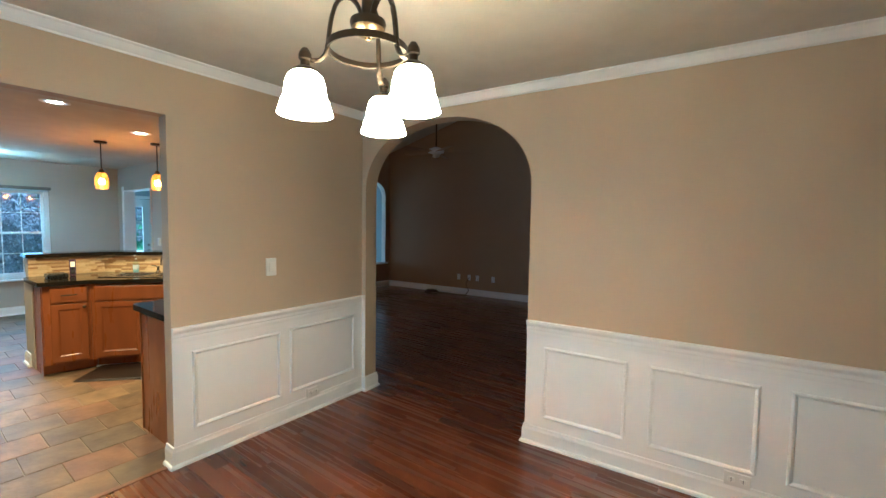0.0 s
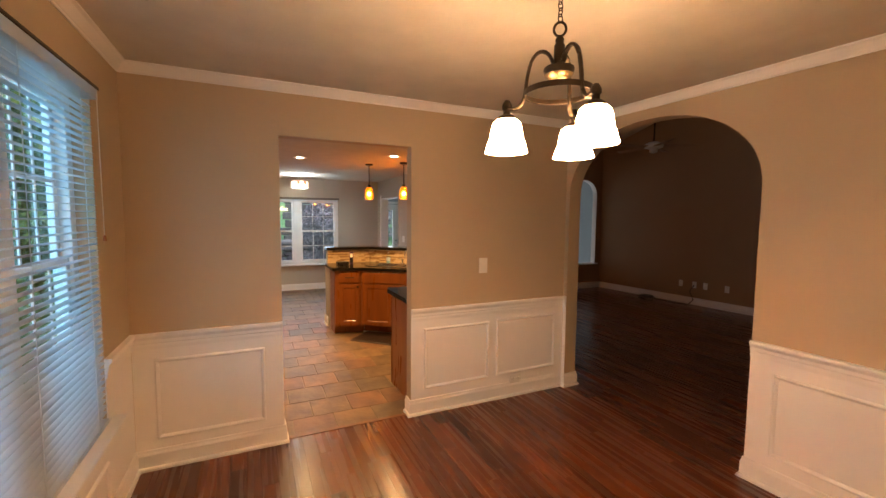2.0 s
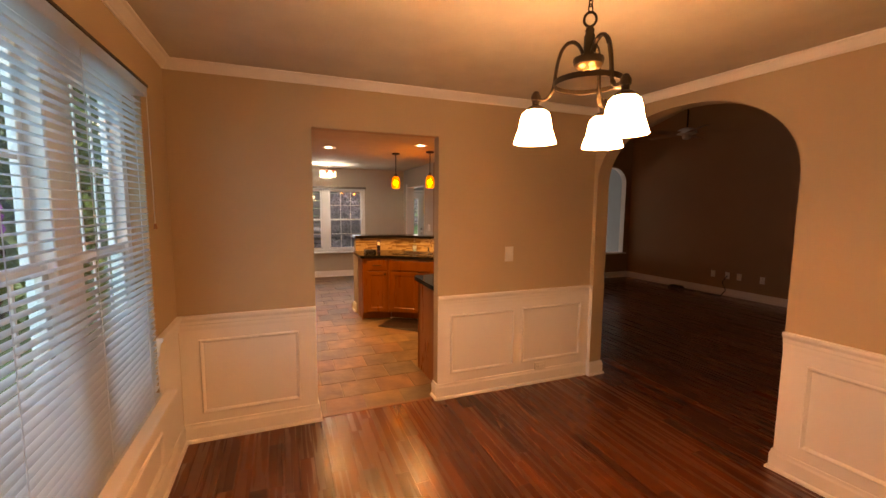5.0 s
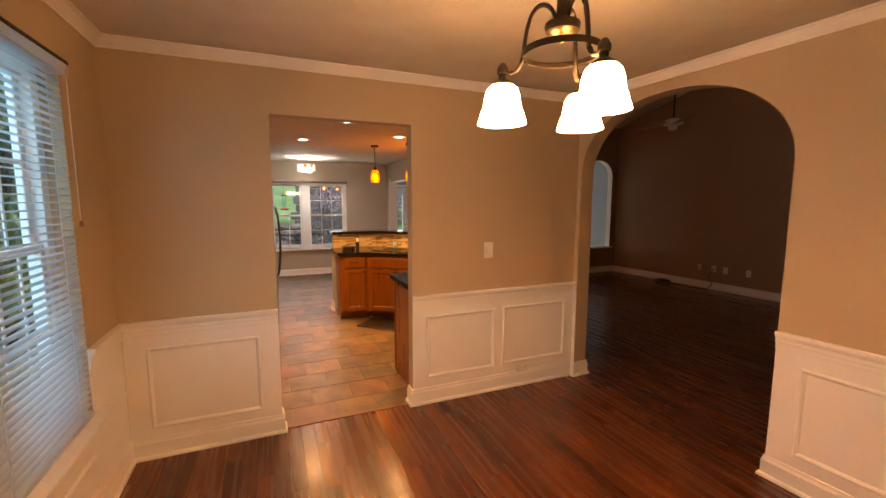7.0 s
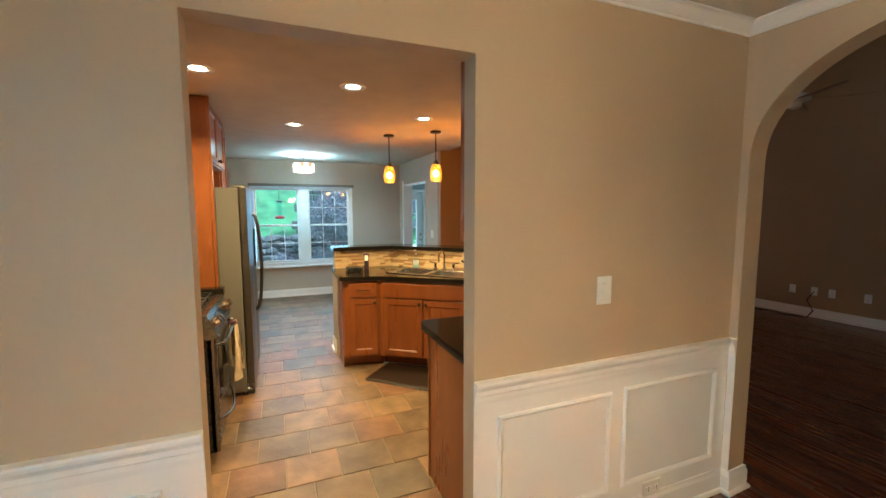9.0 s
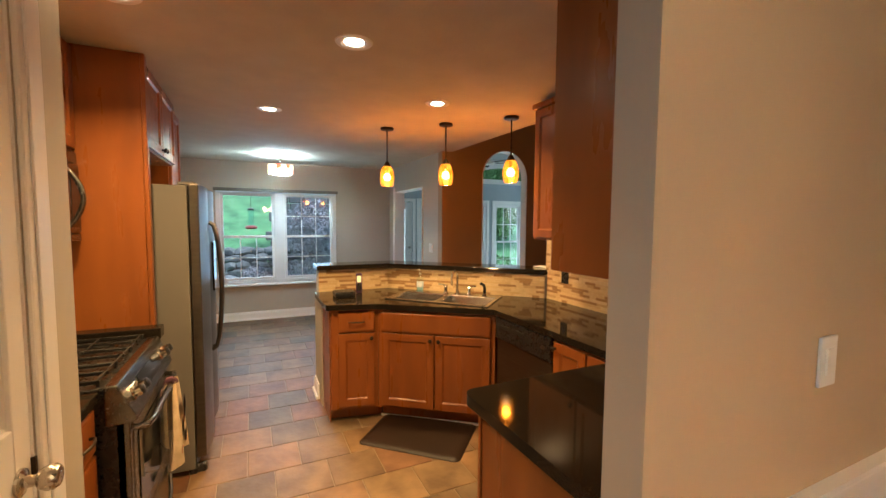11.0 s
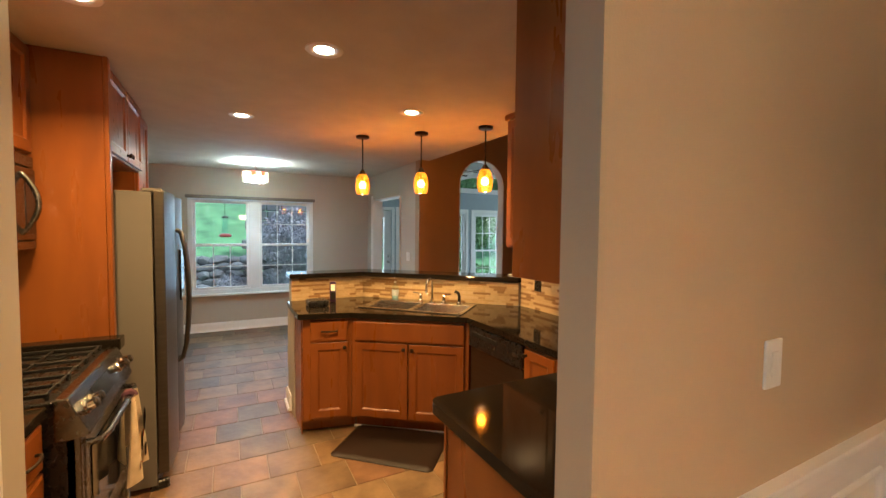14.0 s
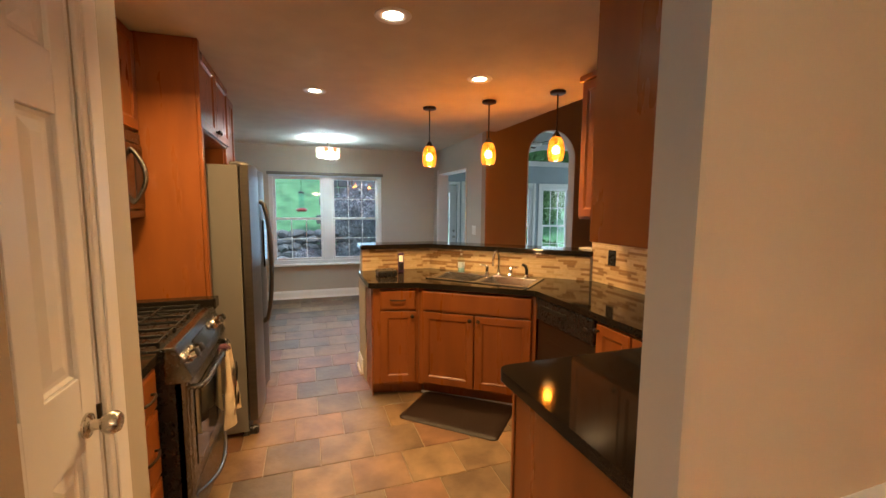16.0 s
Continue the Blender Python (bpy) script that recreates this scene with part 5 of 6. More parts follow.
for ang in (-125, 0, 119):
    ca, sa = math.cos(radians(ang)), math.sin(radians(ang))
    prof = [(0.02, 2.145), (0.032, 2.172), (0.052, 2.188), (0.075, 2.184), (0.094, 2.160), (0.106, 2.12), (0.112, 2.08), (0.116, 2.045), (0.124, 2.015), (0.138, 1.998), (0.155, 1.993), (0.170, 1.997)]
    arm = part("arm", tube([(CX + q * ca, CY + q * sa, z) for q, z in smooth(prof)], 0.0105, 8, flat=0.62), M_BRONZE, ch)
    at = (CX + 0.179 * ca, CY + 0.179 * sa, 0)
    part("socket_cap", lathe([(0, 2.025), (0.008, 2.025), (0.013, 2.018), (0.018, 2.008), (0.018, 1.994), (0.013, 1.99), (0.013, 1.975), (0.022, 1.972), (0.034, 1.963), (0.036, 1.955), (0.030, 1.953), (0, 1.953)], 24, at), M_BRONZE, arm)
    part("shade", lathe([(q * 0.93, z * 0.82) for q, z in SHADE], 32, (at[0], at[1], 1.838)), M_SHADE, arm, "lit white bell glass shade")
    part("bulb", lathe([(0, 1.93), (0.013, 1.928), (0.016, 1.905), (0.027, 1.885), (0.029, 1.872), (0.022, 1.855), (0, 1.848)], 16, at), M_WHITE_BULB, arm, "lit bulb")


def downlight():
    th = thing("recessed_light", (0, 0, CK), "lit recessed downlight with a white trim ring", "ceiling light", "kitchen downlights")
    part("trim_ring", lathe([(0.048, -0.001), (0.060, -0.004), (0.066, -0.006), (0.088, -0.005), (0.092, 0.0), (0.048, 0.0)], 32, (0, 0, CK), closed=True), M_WHITE, th)
    part("lens", lathe([(0, -0.004), (0.036, -0.003), (0.0475, -0.001), (0.0475, 0.0)], 28, (0, 0, CK)), M_CANLIGHT, th)
    return th


CANS = ((-4.225, 0.96), (-5.725, 0.628), (-5.0, 1.757), (-4.184, 0.023))
d = downlight()
d.location = (*CANS[0], CK)
for x, y in CANS[1:]:
    copy_thing(d, Matrix.Translation((x, y, CK)))
for x, y in CANS:
    li = new("downlight_lamp", bpy.data.lights.new("downlight_lamp", "AREA"))
    li.data.shape, li.data.size, li.data.energy, li.data.color = "DISK", 0.11, CAN_POWER, WARM
    li.data.spread = radians(134)
    li.location = (x, y, CK - 0.012)


def pendant():
    th = thing("pendant_lamp", (0, 0, CK), "amber glass pendant lamp on a dark rod", "pendant lamp", "pendants over the bar")
    part("canopy", lathe([(0, 0), (0.060, 0), (0.062, -0.006), (0.060, -0.02), (0.05, -0.024), (0, -0.025)], 28, (0, 0, CK)), M_BRONZE, th)
    part("rod", tube([(0, 0, CK - 0.02), (0, 0, 2.10)], 0.006, 8), M_BRONZE, th)
    part("socket", lathe([(0, 2.105), (0.012, 2.10), (0.022, 2.085), (0.034, 2.062), (0.036, 2.055), (0.013, 2.05), (0.013, 1.994), (0, 1.992)], 20), M_BRONZE, th)
    part("shade", lathe([(0.036, 2.055), (0.050, 2.035), (0.061, 2.00), (0.067, 1.96), (0.066, 1.925), (0.060, 1.89), (0.052, 1.868)], 28), M_AMBER, th, "glowing amber art glass shade")
    part("bulb", lathe([(0, 1.993), (0.014, 1.990), (0.029, 1.972), (0.033, 1.950), (0.027, 1.928), (0, 1.918)], 16), M_BULB, th)
    return th


PENDANTS = ((-5.945, 1.66), (-5.54, 2.084), (-5.075, 2.47))
p_ = pendant()
p_.location = (*PENDANTS[0], CK)
for x, y in PENDANTS[1:]:
    copy_thing(p_, Matrix.Translation((x, y, CK)))

NX, NYC = -8.15, 0.85
fl = thing("nook_ceiling_light", (NX, NYC, CK), "lit patchwork glass drum light on the nook ceiling", "ceiling light")
part("canopy", lathe([(0, 0), (0.065, 0), (0.065, -0.012), (0.02, -0.02), (0, -0.021)], 24, (NX, NYC, CK)), M_NICKEL, fl)
part("stem", tube([(NX, NYC, CK - 0.015), (NX, NYC, 2.156)], 0.008, 8), M_NICKEL, fl)
for k in range(16):
    a0_, a1_ = 2 * math.pi * k / 16, 2 * math.pi * (k + 0.94) / 16
    for q, (z0, z1) in enumerate(((2.160, 2.215), (2.220, 2.278))):
        own = bmesh.new()
        vs = [own.verts.new((NX + rr * math.cos(a), NYC + rr * math.sin(a), z)) for rr in (0.160, 0.156) for z in (z0, z1) for a in (a0_, a1_)]
        for f_ in ((0, 1, 3, 2), (4, 6, 7, 5), (0, 4, 5, 1), (2, 3, 7, 6), (0, 2, 6, 4), (1, 5, 7, 3)):
            own.faces.new([vs[i] for i in f_])
        kind_ = (k * 5 + q * 3) % 7
        part("glass_panel", own, M_DRUM_RED if kind_ == 1 else M_DRUM_GREEN if kind_ == 4 else M_DRUM, fl)
part("rim", lathe([(0.162, 2.152), (0.162, 2.160), (0.154, 2.160), (0.154, 2.152)], 32, (NX, NYC, 0), closed=True), M_NICKEL, fl)
part("crossbar", join(tube([(NX - 0.156, NYC, 2.156), (NX + 0.156, NYC, 2.156)], 0.005, 6), tube([(NX, NYC - 0.156, 2.156), (NX, NYC + 0.156, 2.156)], 0.005, 6)), M_NICKEL, fl)
part("bulb", lathe([(0, 2.25), (0.015, 2.24), (0.03, 2.20), (0.022, 2.165), (0, 2.155)], 14, (NX + 0.07, NYC, 0)), M_CANLIGHT, fl)
li = new("nook_lamp", bpy.data.lights.new("nook_lamp", "POINT"))
li.data.energy, li.data.color, li.data.shadow_soft_size = NOOK_POWER, (0.60, 0.85, 1.0), 0.06
li.location = (NX, NYC - 0.08, 2.22)


# living room fan
def blade(ang, c, r0, r1, w, z):
    m = pose(c[0], c[1], z, 0, 0, ang) @ pose(0, 0, 0, 10)
    return join(None, box(r0, r1, -w / 2, w / 2, -0.004, 0.004, 0.003), m)


fn = thing("ceiling_fan", (-3.85, 5.3, 2.5), "white ceiling fan at rest on a long rod", "ceiling fan")
part("rod", tube([(-3.85, 5.3, 4.10), (-3.85, 5.3, 2.70)], 0.012, 8), M_BRONZE, fn)
part("canopy", lathe([(0.07, 4.12), (0.07, 4.04), (0.03, 4.0), (0, 4.0)], 20, (-3.85, 5.3, 0)), M_FANWHITE, fn)
part("motor", lathe([(0, 2.72), (0.05, 2.715), (0.11, 2.69), (0.125, 2.665), (0.125, 2.635), (0.08, 2.62), (0, 2.615)], 28, (-3.85, 5.3, 0)), M_FANWHITE, fn)
part("light_bowl", lathe([(0.055, 2.62), (0.055, 2.575), (0.03, 2.56), (0, 2.558)], 24, (-3.85, 5.3, 0)), M_FANWHITE, fn)
for k in range(5):
    part("blade", blade(k * 72 + 40, (-3.85, 5.3), 0.12, 0.60, 0.11, 2.645), M_BROWN, fn)
fn = thing("sunroom_fan", (-9.2, 4.75, 2.5), "white and brown sunroom ceiling fan at rest", "ceiling fan")
part("rod", tube([(-9.2, 4.75, 3.55), (-9.2, 4.75, 2.75)], 0.012, 8), M_FANWHITE, fn)
part("motor", lathe([(0, 2.76), (0.10, 2.74), (0.13, 2.70), (0.10, 2.66), (0, 2.65)], 24, (-9.2, 4.75, 0)), M_FANWHITE, fn)
for k in range(5):
    part("blade", blade(k * 72 + 12, (-9.2, 4.75), 0.12, 0.62, 0.13, 2.70), M_BARK, fn)

# ---- blinds ----
bl = thing("window_blind", ((WX0 + WX1) / 2, YW, WZ1), "white horizontal slat blind, lowered and half open", "blind")
part("headrail", box(WX0 - 0.01, WX1 + 0.01, YW - 0.045, YW + 0.03, WZ1 - 0.05, WZ1 + 0.005, 0.003), M_BLIND, bl)
part("valance_edge", box(WX0 - 0.012, WX1 + 0.012, YW + 0.0305, YW + 0.036, WZ1 - 0.004, WZ1 + 0.012, 0.002), M_BRONZE, bl, "dark top edge of the headrail")
PITCH, SL, TIL = 0.0315, 0.034, radians(2)
rail_z = 0.575
n_sl = int((WZ1 - 0.07 - rail_z) / PITCH)
own = bmesh.new()
prof = [(-SL / 2, 0.0), (-SL / 4, 0.0025), (0, 0.0033), (SL / 4, 0.0025), (SL / 2, 0.0)]
full = prof + [(y, z - 0.0018) for y, z in prof[::-1]]
ends = [[own.verts.new((x, y * math.cos(TIL) + z * math.sin(TIL), z * math.cos(TIL) - y * math.sin(TIL))) for y, z in full] for x in (WX0 + 0.004, WX1 - 0.004)]
own.faces.new(ends[0])
own.faces.new(ends[1][::-1])
for i in range(10):
    j = (i + 1) % 10
    own.faces.new((ends[0][j], ends[0][i], ends[1][i], ends[1][j]))
slat_mesh = finish(own, "slat", M_BLIND)
for k in range(n_sl):
    ob = new("slat", slat_mesh)
    ob.parent = bl
    ob.location = Vector((0, YW - 0.012, rail_z + 0.03 + k * PITCH)) - BASE[bl.name]
part("bottom_rail", box(WX0 + 0.004, WX1 - 0.004, YW - 0.036, YW + 0.012, rail_z - 0.03, rail_z - 0.006, 0.004), M_BLIND, bl)
for x in (WX0 + 0.16, (WX0 + WX1) / 2, WX1 - 0.16):
    part("ladder_cord", tube([(x, YW + 0.014, WZ1 - 0.05), (x, YW + 0.014, rail_z - 0.01)], 0.0016, 5), M_BLIND, bl)
part("pull_cord", tube([(WX0 + 0.03, YW + 0.036, WZ1 - 0.03), (WX0 + 0.03, YW + 0.038, 1.50)], 0.0018, 5), M_BLIND, bl)
part("cord_tassel", lathe([(0, 0.03), (0.006, 0.025), (0.009, 0), (0, 0)], 10, (WX0 + 0.03, YW + 0.038, 1.47)), M_CAB, bl, "small wooden tassel")
nb = thing("window_blind", (XN + 0.03, (NY0 + NY1) / 2, NZ1), "raised grey shade at the top of the nook window", "blind")
part("headrail", box(XN, XN + 0.045, NY0 - 0.02, NY1 + 0.02, NZ1 - 0.035, NZ1 + 0.012, 0.004), M_FRIDGE_SIDE, nb)
part("stacked_slats", box(XN + 0.004, XN + 0.038, NY0 + 0.01, NY1 - 0.01, NZ1 - 0.06, NZ1 - 0.036, 0.003), M_BLIND, nb)
structure("nook_window_sill", box(XN - 0.01, XN + 0.05, NY0 - 0.03, NY1 + 0.03, NZ0 - 0.03, NZ0, 0.005), M_WHITE, "white sill of the nook window", "window sill")

# ---- garden ----
def rise(x, y):
    d = max(0.0, -x - 12.2)
    s = max(0.0, -y - 5.0)
    return -0.42 + 7.5 * (1 - math.exp(-d / 17)) * (1 if d else 0) + 2.5 * (1 - math.exp(-s / 12)) + 0.12 * noise.noise(Vector((x * 0.3, y * 0.3, 0)))


def steps():
    return sorted(set([round(-40 + i * 1.0, 2) for i in range(60)] + [-400, -250, -150, -90, -60, 25, 40, 60, 90, 150, 250, 400]))


gx = steps()
verts = [(x, y, rise(x, y)) for x in gx for y in gx]
n_ = len(gx)
faces = [(i * n_ + j, (i + 1) * n_ + j, (i + 1) * n_ + j + 1, i * n_ + j + 1) for i in range(n_ - 1) for j in range(n_ - 1)]
me = bpy.data.meshes.new("ground")
me.from_pydata(verts, [], faces)
me.materials.append(M_GRASS)
tagged(new("ground", me), "sloping green lawn round the house", "lawn", kind="structure")


def leafy(center, radii, count, size, seed, flat=0.5):
    """Small leaves in a rough, gappy crown."""
    rnd = random.Random(seed)
    lobes = [(Vector((rnd.uniform(-0.7, 0.7), rnd.uniform(-0.7, 0.7), rnd.uniform(-0.6, 0.7))), rnd.uniform(0.28, 0.5)) for _ in range(14)]
    vs, fs = [], []
    for _ in range(count):
        c, r = rnd.choice(lobes)
        d = Vector((rnd.gauss(0, 1), rnd.gauss(0, 1), rnd.gauss(0, 1))).normalized() * r * rnd.uniform(0.6, 1.05)
        p = Vector(((c.x + d.x) * radii[0], (c.y + d.y) * radii[1], (c.z + d.z) * radii[2])) + Vector(center)
        e = Euler((rnd.uniform(0, 6.3), rnd.uniform(0, 6.3), rnd.uniform(0, 6.3))).to_matrix()
        s = size * rnd.uniform(0.6, 1.3)
        k = len(vs)
        for q in ((-s, 0, 0), (-0.2 * s, -0.45 * s, 0.1 * s), (s, 0, 0), (-0.2 * s, 0.45 * s, 0.1 * s)):
            vs.append(p + e @ Vector(q))
        fs.append((k, k + 1, k + 2, k + 3))
    return vs, fs


def plant(name, x, y, height, radii, count, size, material, label, seed, category="tree", stems=4):
    z0 = rise(x, y) - 0.05
    th = thing(name, (x, y, z0), label, category)
    bm = bmesh.new()
    rnd = random.Random(seed)
    trunk_h = height - radii[2]
    for r0, r1, p, q in [(0.05 * height / 2, 0.035 * height / 2, (x, y, z0), (x + 0.05, y, z0 + trunk_h * 0.8))] + [(0.022 * height / 2, 0.008, (x, y, z0 + trunk_h * 0.5), (x + rnd.uniform(-0.6, 0.6) * radii[0], y + rnd.uniform(-0.6, 0.6) * radii[1], z0 + trunk_h + rnd.uniform(0, 0.6) * radii[2])) for _ in range(stems)]:
        own = bmesh.new()
        d = (Vector(q) - Vector(p))
        bmesh.ops.create_cone(own, segments=8, radius1=r0, radius2=r1, depth=d.length, cap_ends=True)
        join(bm, own, Matrix.Translation((Vector(p) + Vector(q)) / 2) @ d.to_track_quat("Z", "Y").to_matrix().to_4x4())
    part("trunk", bm, M_BARK, th)
    vs, fs = leafy((0, 0, trunk_h), radii, count, size, seed)
    me = bpy.data.meshes.new("crown")
    me.from_pydata(vs, [], fs)
    me.materials.append(material)
    ob = new("crown", me)
    ob.parent = th
    return th


plant("maple_shrub", -12.6, 2.30, 2.3, (1.1, 1.2, 1.25), 12000, 0.05, M_MAPLE, "purple leaved maple shrub in the garden", 3, "shrub")
plant("maple_shrub", -13.6, 3.6, 2.3, (1.3, 1.2, 1.2), 8000, 0.045, M_MAPLE, "purple leaved maple shrub in the garden", 4, "shrub")
plant("tree", -19.5, 5.4, 6.0, (2.2, 2.4, 2.4), 5000, 0.16, M_LEAF, "green leafy tree on the slope", 5)
plant("tree", -27.0, -3.0, 8.0, (3.0, 3.6, 3.2), 4500, 0.22, M_LEAF, "green leafy tree at the top of the lawn", 7)
plant("garden_shrub", -12.2, 5.2, 1.3, (0.9, 1.2, 0.75), 3000, 0.06, M_LEAF, "low green shrub before the sunroom", 8, "shrub")
plant("garden_shrub", -12.3, 7.0, 1.2, (0.9, 1.1, 0.7), 2600, 0.06, M_LEAF, "low green shrub before the sunroom", 9, "shrub")
plant("garden_shrub", -12.75, 0.9, 0.7, (0.5, 0.7, 0.45), 4000, 0.034, M_MAPLE, "low dusky shrub among garden stones", 10, "shrub")
plant("garden_tree", -14.6, 6.9, 3.0, (1.4, 1.9, 1.35), 9000, 0.09, M_LEAF, "dense green tree behind the sunroom", 51)
plant("garden_tree", -15.6, 9.4, 3.3, (1.6, 2.0, 1.5), 8000, 0.10, M_LEAF, "dense green tree behind the sunroom", 52)
plant("garden_tree", -15.2, 4.7, 2.8, (1.3, 1.3, 1.2), 6000, 0.09, M_LEAF, "dense green tree behind the sunroom", 53)
plant("window_tree", -4.3, -3.6, 4.8, (1.6, 1.1, 2.3), 9000, 0.085, M_LEAF, "leafy green tree outside the dining room window", 15)
plant("window_tree", -7.2, -3.3, 5.4, (1.7, 1.2, 2.6), 8000, 0.095, M_LEAF, "leafy green tree outside the dining room window", 17)
plant("window_tree", -9.0, -4.6, 4.6, (2.0, 1.4, 2.0), 6000, 0.09, M_LEAF, "leafy green tree outside the dining room window", 16)
plant("window_tree", -2.6, -4.2, 3.2, (1.1, 0.9, 1.3), 4200, 0.07, M_LEAF, "leafy green tree outside the dining room window", 11)
plant("window_tree", -0.6, -5.6, 3.6, (1.5, 1.0, 1.5), 4200, 0.08, M_LEAF, "leafy green tree outside the dining room window", 12)
plant("window_tree", -6.0, -5.2, 4.2, (1.8, 1.3, 1.7), 4000, 0.09, M_LEAF, "leafy green tree outside the dining room window", 13)
rs = random.Random(21)
for row in range(3):
    for k in range(9):
        x, y = -12.1 - row * 0.22, -1.6 + k * 0.42 + row * 0.2
        own = bmesh.new()
        bmesh.ops.create_icosphere(own, subdivisions=2, radius=1)
        for v in own.verts:
            v.co *= 1 + 0.18 * noise.noise(v.co * 1.7 + Vector((k, row, 3)))
        own.transform(pose(x, y, rise(x, y) + 0.05 + row * 0.15, 0, 0, rs.uniform(0, 360)) @ Matrix.Diagonal((0.21, 0.15, 0.10, 1)))
        solid("garden_stone", own, M_STONE, "rough grey stone of the garden edging", "stone", "garden edging stones")
gw = thing("garden_wall", (-14.75, 1.9, rise(-14.75, 1.9)), "grey dry stone terrace wall behind the maple", "stone wall")
rw = random.Random(61)
for c_ in range(7):
    y = 1.05 - rw.uniform(0, 0.3)
    while y < 2.9:
        ln = rw.uniform(0.35, 0.7)
        zc = rise(-14.75, 1.9) - 0.15 + c_ * 0.27
        part("stone", box(-15.0, -14.6 - 0.03 * c_ + rw.uniform(-0.03, 0.03), y, y + ln - 0.02, zc, zc + 0.255, 0.02), M_STONE, gw)
        y += ln
gw = thing("garden_wall", (-13.45, 0.6, rise(-13.45, 0.6)), "low grey dry stone terrace wall below the lawn", "stone wall")
for c_ in range(5):
    y = -2.0 - rw.uniform(0, 0.3)
    while y < 2.5 - c_ * 0.1:
        ln, hr = rw.uniform(0.13, 0.30), rw.uniform(0.10, 0.15)
        own = bmesh.new()
        bmesh.ops.create_icosphere(own, subdivisions=2, radius=1)
        for v in own.verts:
            v.co *= 1 + 0.22 * noise.noise(v.co * 1.6 + Vector((y * 5, c_ * 3, 1)))
        own.transform(pose(-13.45 - 0.09 * c_ + rw.uniform(-0.06, 0.06), y + ln, rise(-13.45, 0.6) - 0.05 + c_ * 0.17, rw.uniform(-12, 12), 0, rw.uniform(-20, 20)) @ Matrix.Diagonal((0.22, ln * 1.12, hr, 1)))
        part("stone", own, M_STONE, gw)
        y += ln * 1.7
bf = thing("bird_feeder", (-9.75, 0.47, 1.35), "clear bird feeder with a red base hung outside", "bird feeder")
part("hanger", tube([(-9.75, 0.47, 2.7), (-9.75, 0.47, 1.72)], 0.004, 6), M_CABLE, bf)
part("tube", lathe([(0.045, 1.44), (0.045, 1.70)], 18, (-9.75, 0.47, 0)), M_SOAP, bf)
part("cap", lathe([(0.055, 1.70), (0.05, 1.725), (0, 1.74)], 18, (-9.75, 0.47, 0)), M_BLACK, bf)
part("dish", lathe([(0, 1.39), (0.07, 1.385), (0.10, 1.41), (0.09, 1.425), (0.05, 1.445), (0, 1.446)], 20, (-9.75, 0.47, 0)), M_RED, bf)
part("eave_bracket", join(tube([(-9.75, 0.47, 2.7), (XN - 0.16, 0.47, 2.72)], 0.008, 6), box(XN - 0.17, XN - 0.15, 0.42, 0.52, 2.66, 2.78)), M_CABLE, bf)
fb = thing("hanging_flowers", (-3.45, -2.0, 1.45), "purple flowers in a hanging basket outside the window", "flowers")
vs, fs = leafy((0, 0, 0.02), (0.16, 0.16, 0.12), 260, 0.04, 31)
me = bpy.data.meshes.new("blossoms")
me.from_pydata(vs, [], fs)
me.materials.append(M_PETAL)
new("blossoms", me).parent = fb
part("basket", lathe([(0, 1.33), (0.09, 1.34), (0.13, 1.42), (0.13, 1.44), (0, 1.44)], 18, (-3.45, -2.0, 0)), M_BARK, fb)
part("hook", tube([(-3.45, -2.0, 1.44), (-3.45, -2.0, 3.0), (-3.45, -1.8, 3.1), (-3.45, -1.7, 3.0), (-3.45, -1.7, -0.5)], 0.006, 6), M_CABLE, fb)

# ---- mosaic backsplash ----
def mosaic(name, m, length, z0, z1, seed):
    """Thin stone strips of uneven length laid in rows; local x along the wall, the room at -y."""
    rnd = random.Random(seed)
    own = bmesh.new()
    z = z0
    rows_ = 0
    while z < z1 - 0.006:
        h = min(0.0195, z1 - z)
        x = -rnd.uniform(0, 0.08)
        while x < length:
            w = rnd.choice((0.06, 0.10, 0.10, 0.15, 0.20))
            a, b = max(0, x), min(length, x + w)
            if b - a > 0.006:
                box(a + 0.0005, b - 0.0005, -0.011 - rnd.uniform(0, 0.0015), 0.0, z + 0.0005, z + h - 0.0005, 0, own)
            x += w
        z += h
        rows_ += 1
    bm = join(None, own, m)
    ob = solid(name, bm, M_MOSAIC, "tan and brown stone strip mosaic backsplash", "backsplash", kind="stuff")
    return ob


mosaic("backsplash_mosaic", pose(-5.819, 1.0, 0, 0, 0, 90), 0.625, 0.916, 1.107, 41)
dl = math.hypot(1.005, YB - 0.02 - 1.63)
mosaic("backsplash_mosaic", pose(-5.818, 1.629, 0, 0, 0, math.degrees(math.atan2(YB - 0.02 - 1.63, 1.005))), dl - 0.01, 0.916, 1.107, 42)
mosaic("backsplash_mosaic", pose(-4.83, YB - 0.001, 0), 2.025, 0.916, 1.40, 43)

# ---- floor tiles ----
TP, TQ, TG = 0.302, 0.311, 0.005


def slab_mesh(name, w, d, h, material, chamfer=0.003):
    own = box(0, w, 0, d, -h, 0)
    me = finish(own, name, material)
    return me


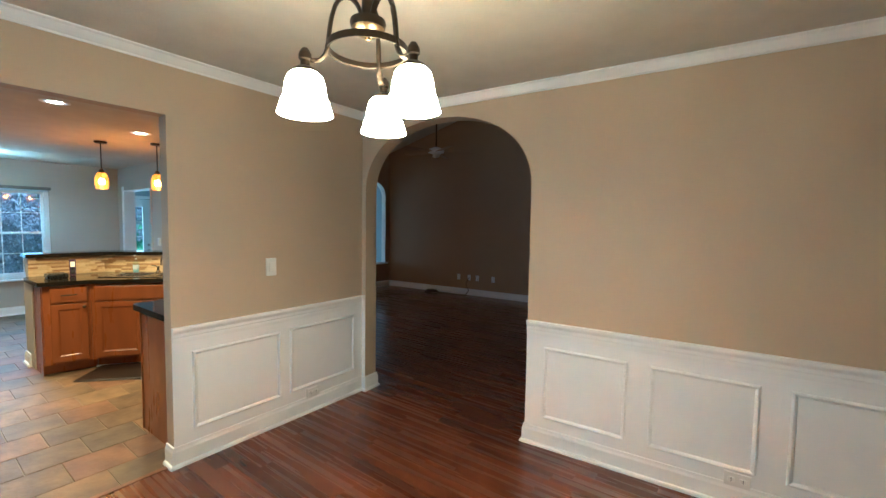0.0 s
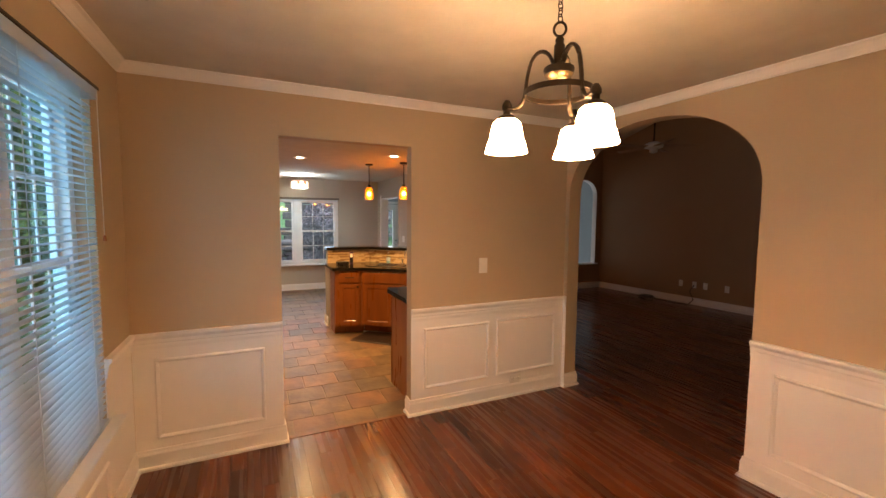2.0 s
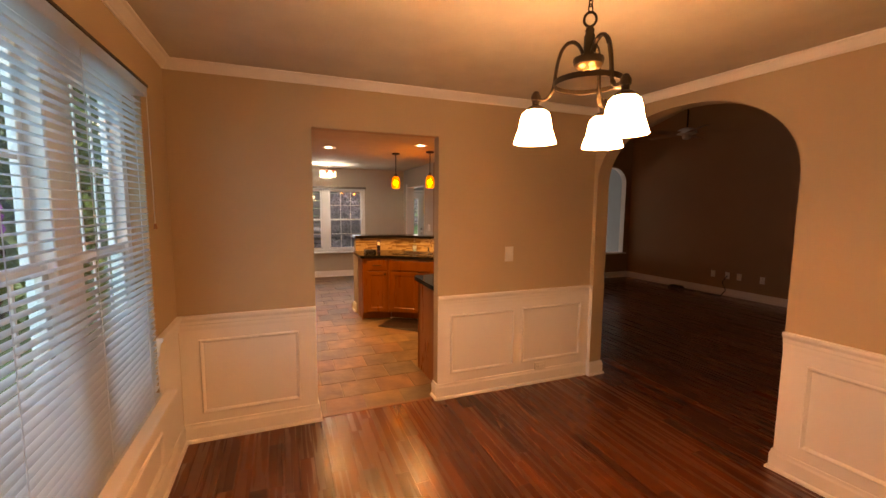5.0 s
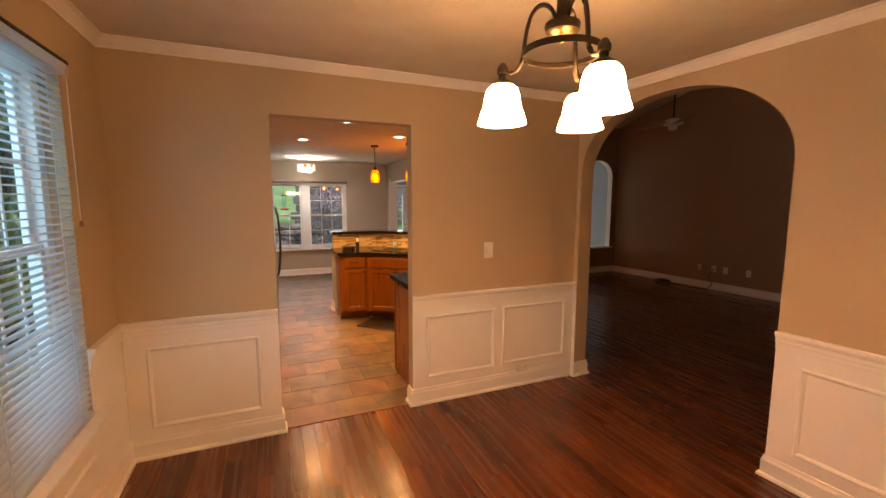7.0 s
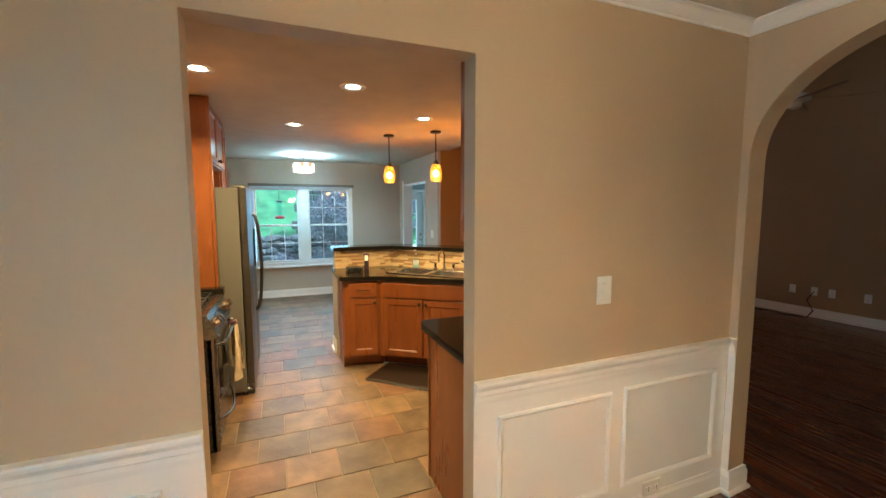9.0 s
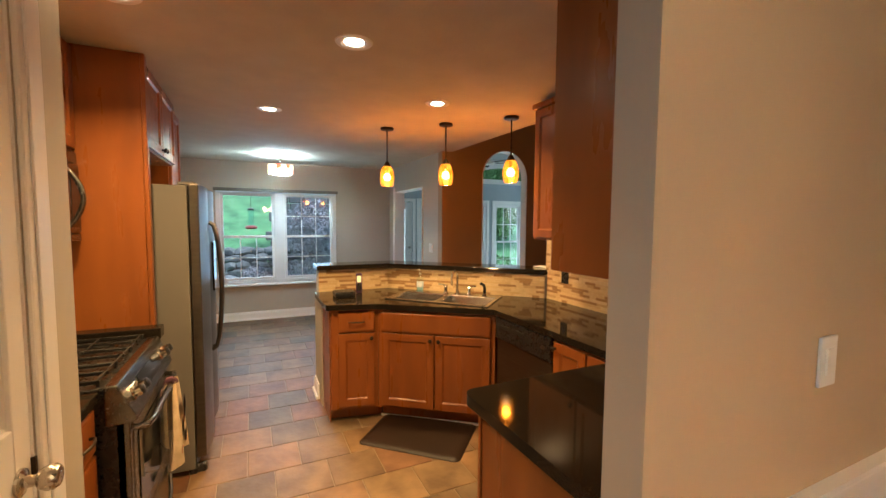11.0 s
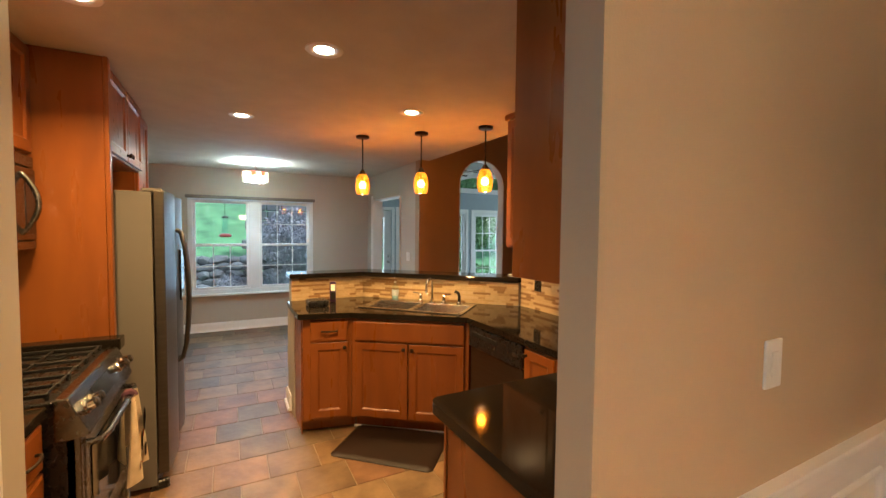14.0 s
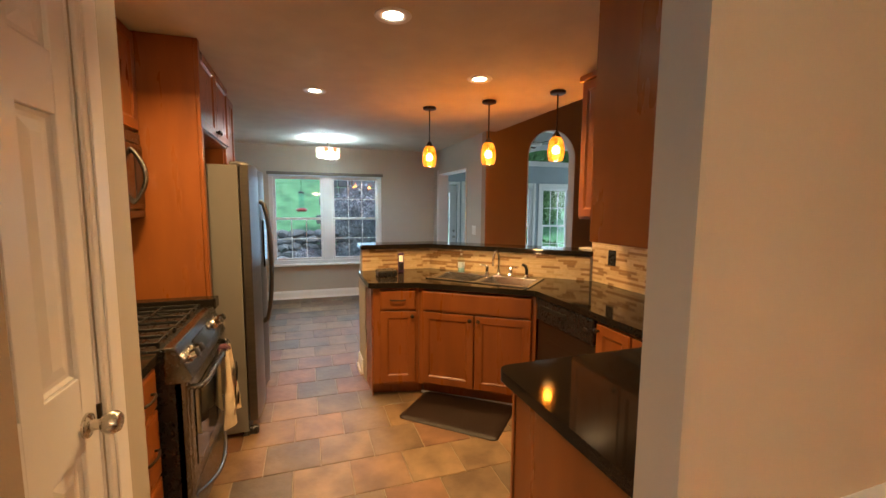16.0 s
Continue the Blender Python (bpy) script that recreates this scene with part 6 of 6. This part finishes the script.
tile_meshes = {}
row = 0
x = -4.485 + TP * 6
while x > -2.71:
    x -= TP
x_start = x
r_ = 0
while x_start > XN - 0.001:
    xa, xb = max(XN + 0.002, x_start - TP), x_start
    k_row = round((-4.485 - x_start) / TP)
    off = 0.268 if k_row % 2 == 0 else 0.117
    y = off - TQ * 5
    while y < 2.655:
        ya, yb = max(YW + 0.002, y), min(2.655, y + TQ)
        if yb - ya > 0.02 and xb - xa > 0.02:
            key = (round(xb - xa, 3), round(yb - ya, 3))
            if key not in tile_meshes:
                own = bmesh.new()
                w, dd = key[0] - TG, key[1] - TG
                lo = [own.verts.new((TG / 2 + u * w, TG / 2 + v * dd, -0.008)) for u, v in ((0, 0), (1, 0), (1, 1), (0, 1))]
                mi = [own.verts.new((TG / 2 + u * w, TG / 2 + v * dd, -0.0025)) for u, v in ((0, 0), (1, 0), (1, 1), (0, 1))]
                hi = [own.verts.new((TG / 2 + 0.003 + u * (w - 0.006), TG / 2 + 0.003 + v * (dd - 0.006), 0)) for u, v in ((0, 0), (1, 0), (1, 1), (0, 1))]
                own.faces.new(hi)
                for p, q in ((lo, mi), (mi, hi)):
                    for i in range(4):
                        own.faces.new((p[i], p[(i + 1) % 4], q[(i + 1) % 4], q[i]))
                tile_meshes[key] = finish(own, "tile", M_TILE)
            ob = new("tile", tile_meshes[key])
            ob.parent = grout
            ob.location = Vector((xa, ya, 0)) - BASE[grout.name]
        y += TQ
    x_start -= TP
# the strip of tiles cut at the threshold
for k in range(12):
    ya = 0.268 - 5 * TQ + k * TQ
    ya, yb = max(YW + 0.002, ya), min(2.655, ya + TQ)
    if yb - ya > 0.03 and -2.705 - x > 0.03:
        own = box(x + TG / 2, -2.727, ya + TG / 2, yb - TG / 2, -0.008, 0)
        ob = new("tile", finish(own, "tile", M_TILE))
        ob.parent = grout
        ob.location = -BASE[grout.name]

# ---- floor boards ----
floor_far = thing("floor_living_boards", (-2, 5, 0), "dark cherry boards of the living room by the arch", "floor", kind="structure")
floor_dining = thing("floor_dining", (0, 1, 0), "dark cherry wooden floor boards of uneven length", "floor", kind="structure")
BW = 0.089
rb = random.Random(77)
board_meshes = {}
y = YW
row = 0
vs, fs = [], []


def board_verts(w, d):
    c = 0.0005
    lo = [(u * w, v * d, -0.011) for u, v in ((0, 0), (1, 0), (1, 1), (0, 1))]
    mi = [(u * w, v * d, -0.0006) for u, v in ((0, 0), (1, 0), (1, 1), (0, 1))]
    hi = [(c + u * (w - 2 * c), c + v * (d - 2 * c), 0.0) for u, v in ((0, 0), (1, 0), (1, 1), (0, 1))]
    return lo + mi + hi


BFACES = [(8, 9, 10, 11)] + [(4 * p + i, 4 * p + (i + 1) % 4, 4 * p + 4 + (i + 1) % 4, 4 * p + 4 + i) for p in (0, 1) for i in range(4)]
while y < YL:
    near = y < 2.84
    x = -2.69 if near else XA
    end = XE if near else 3.0
    x -= rb.uniform(0, 0.6)
    while x < end:
        ln = rb.choice((0.45, 0.6, 0.75, 0.9, 1.05, 1.2))
        a, b = max(x, -2.69 if y < 2.84 else XA), min(x + ln, end)
        x += ln
        if b - a < 0.03:
            continue
        if near or (y < 4.7 and -5.5 < a < 0.5):
            key = round(b - a, 3)
            if key not in board_meshes:
                me = bpy.data.meshes.new("board")
                me.from_pydata(board_verts(key - 0.0001, BW - 0.0001), [], BFACES)
                me.materials.append(M_BOARD)
                board_meshes[key] = me
            ob = new("board", board_meshes[key])
            owner = floor_dining if near else floor_far
            ob.parent = owner
            ob.location = Vector((a, y, 0)) - BASE[owner.name]
        else:
            k = len(vs)
            vs += [(a + p[0], y + p[1], p[2]) for p in board_verts(b - a - 0.0001, BW - 0.0001)]
            fs += [tuple(i + k for i in f) for f in BFACES]
    y += BW
me = bpy.data.meshes.new("living_boards")
me.from_pydata(vs, [], fs)
me.materials.append(M_BOARD_FAR)
tagged(new("living_boards", me), "dark cherry wooden boards of the living room", "floor", kind="stuff")
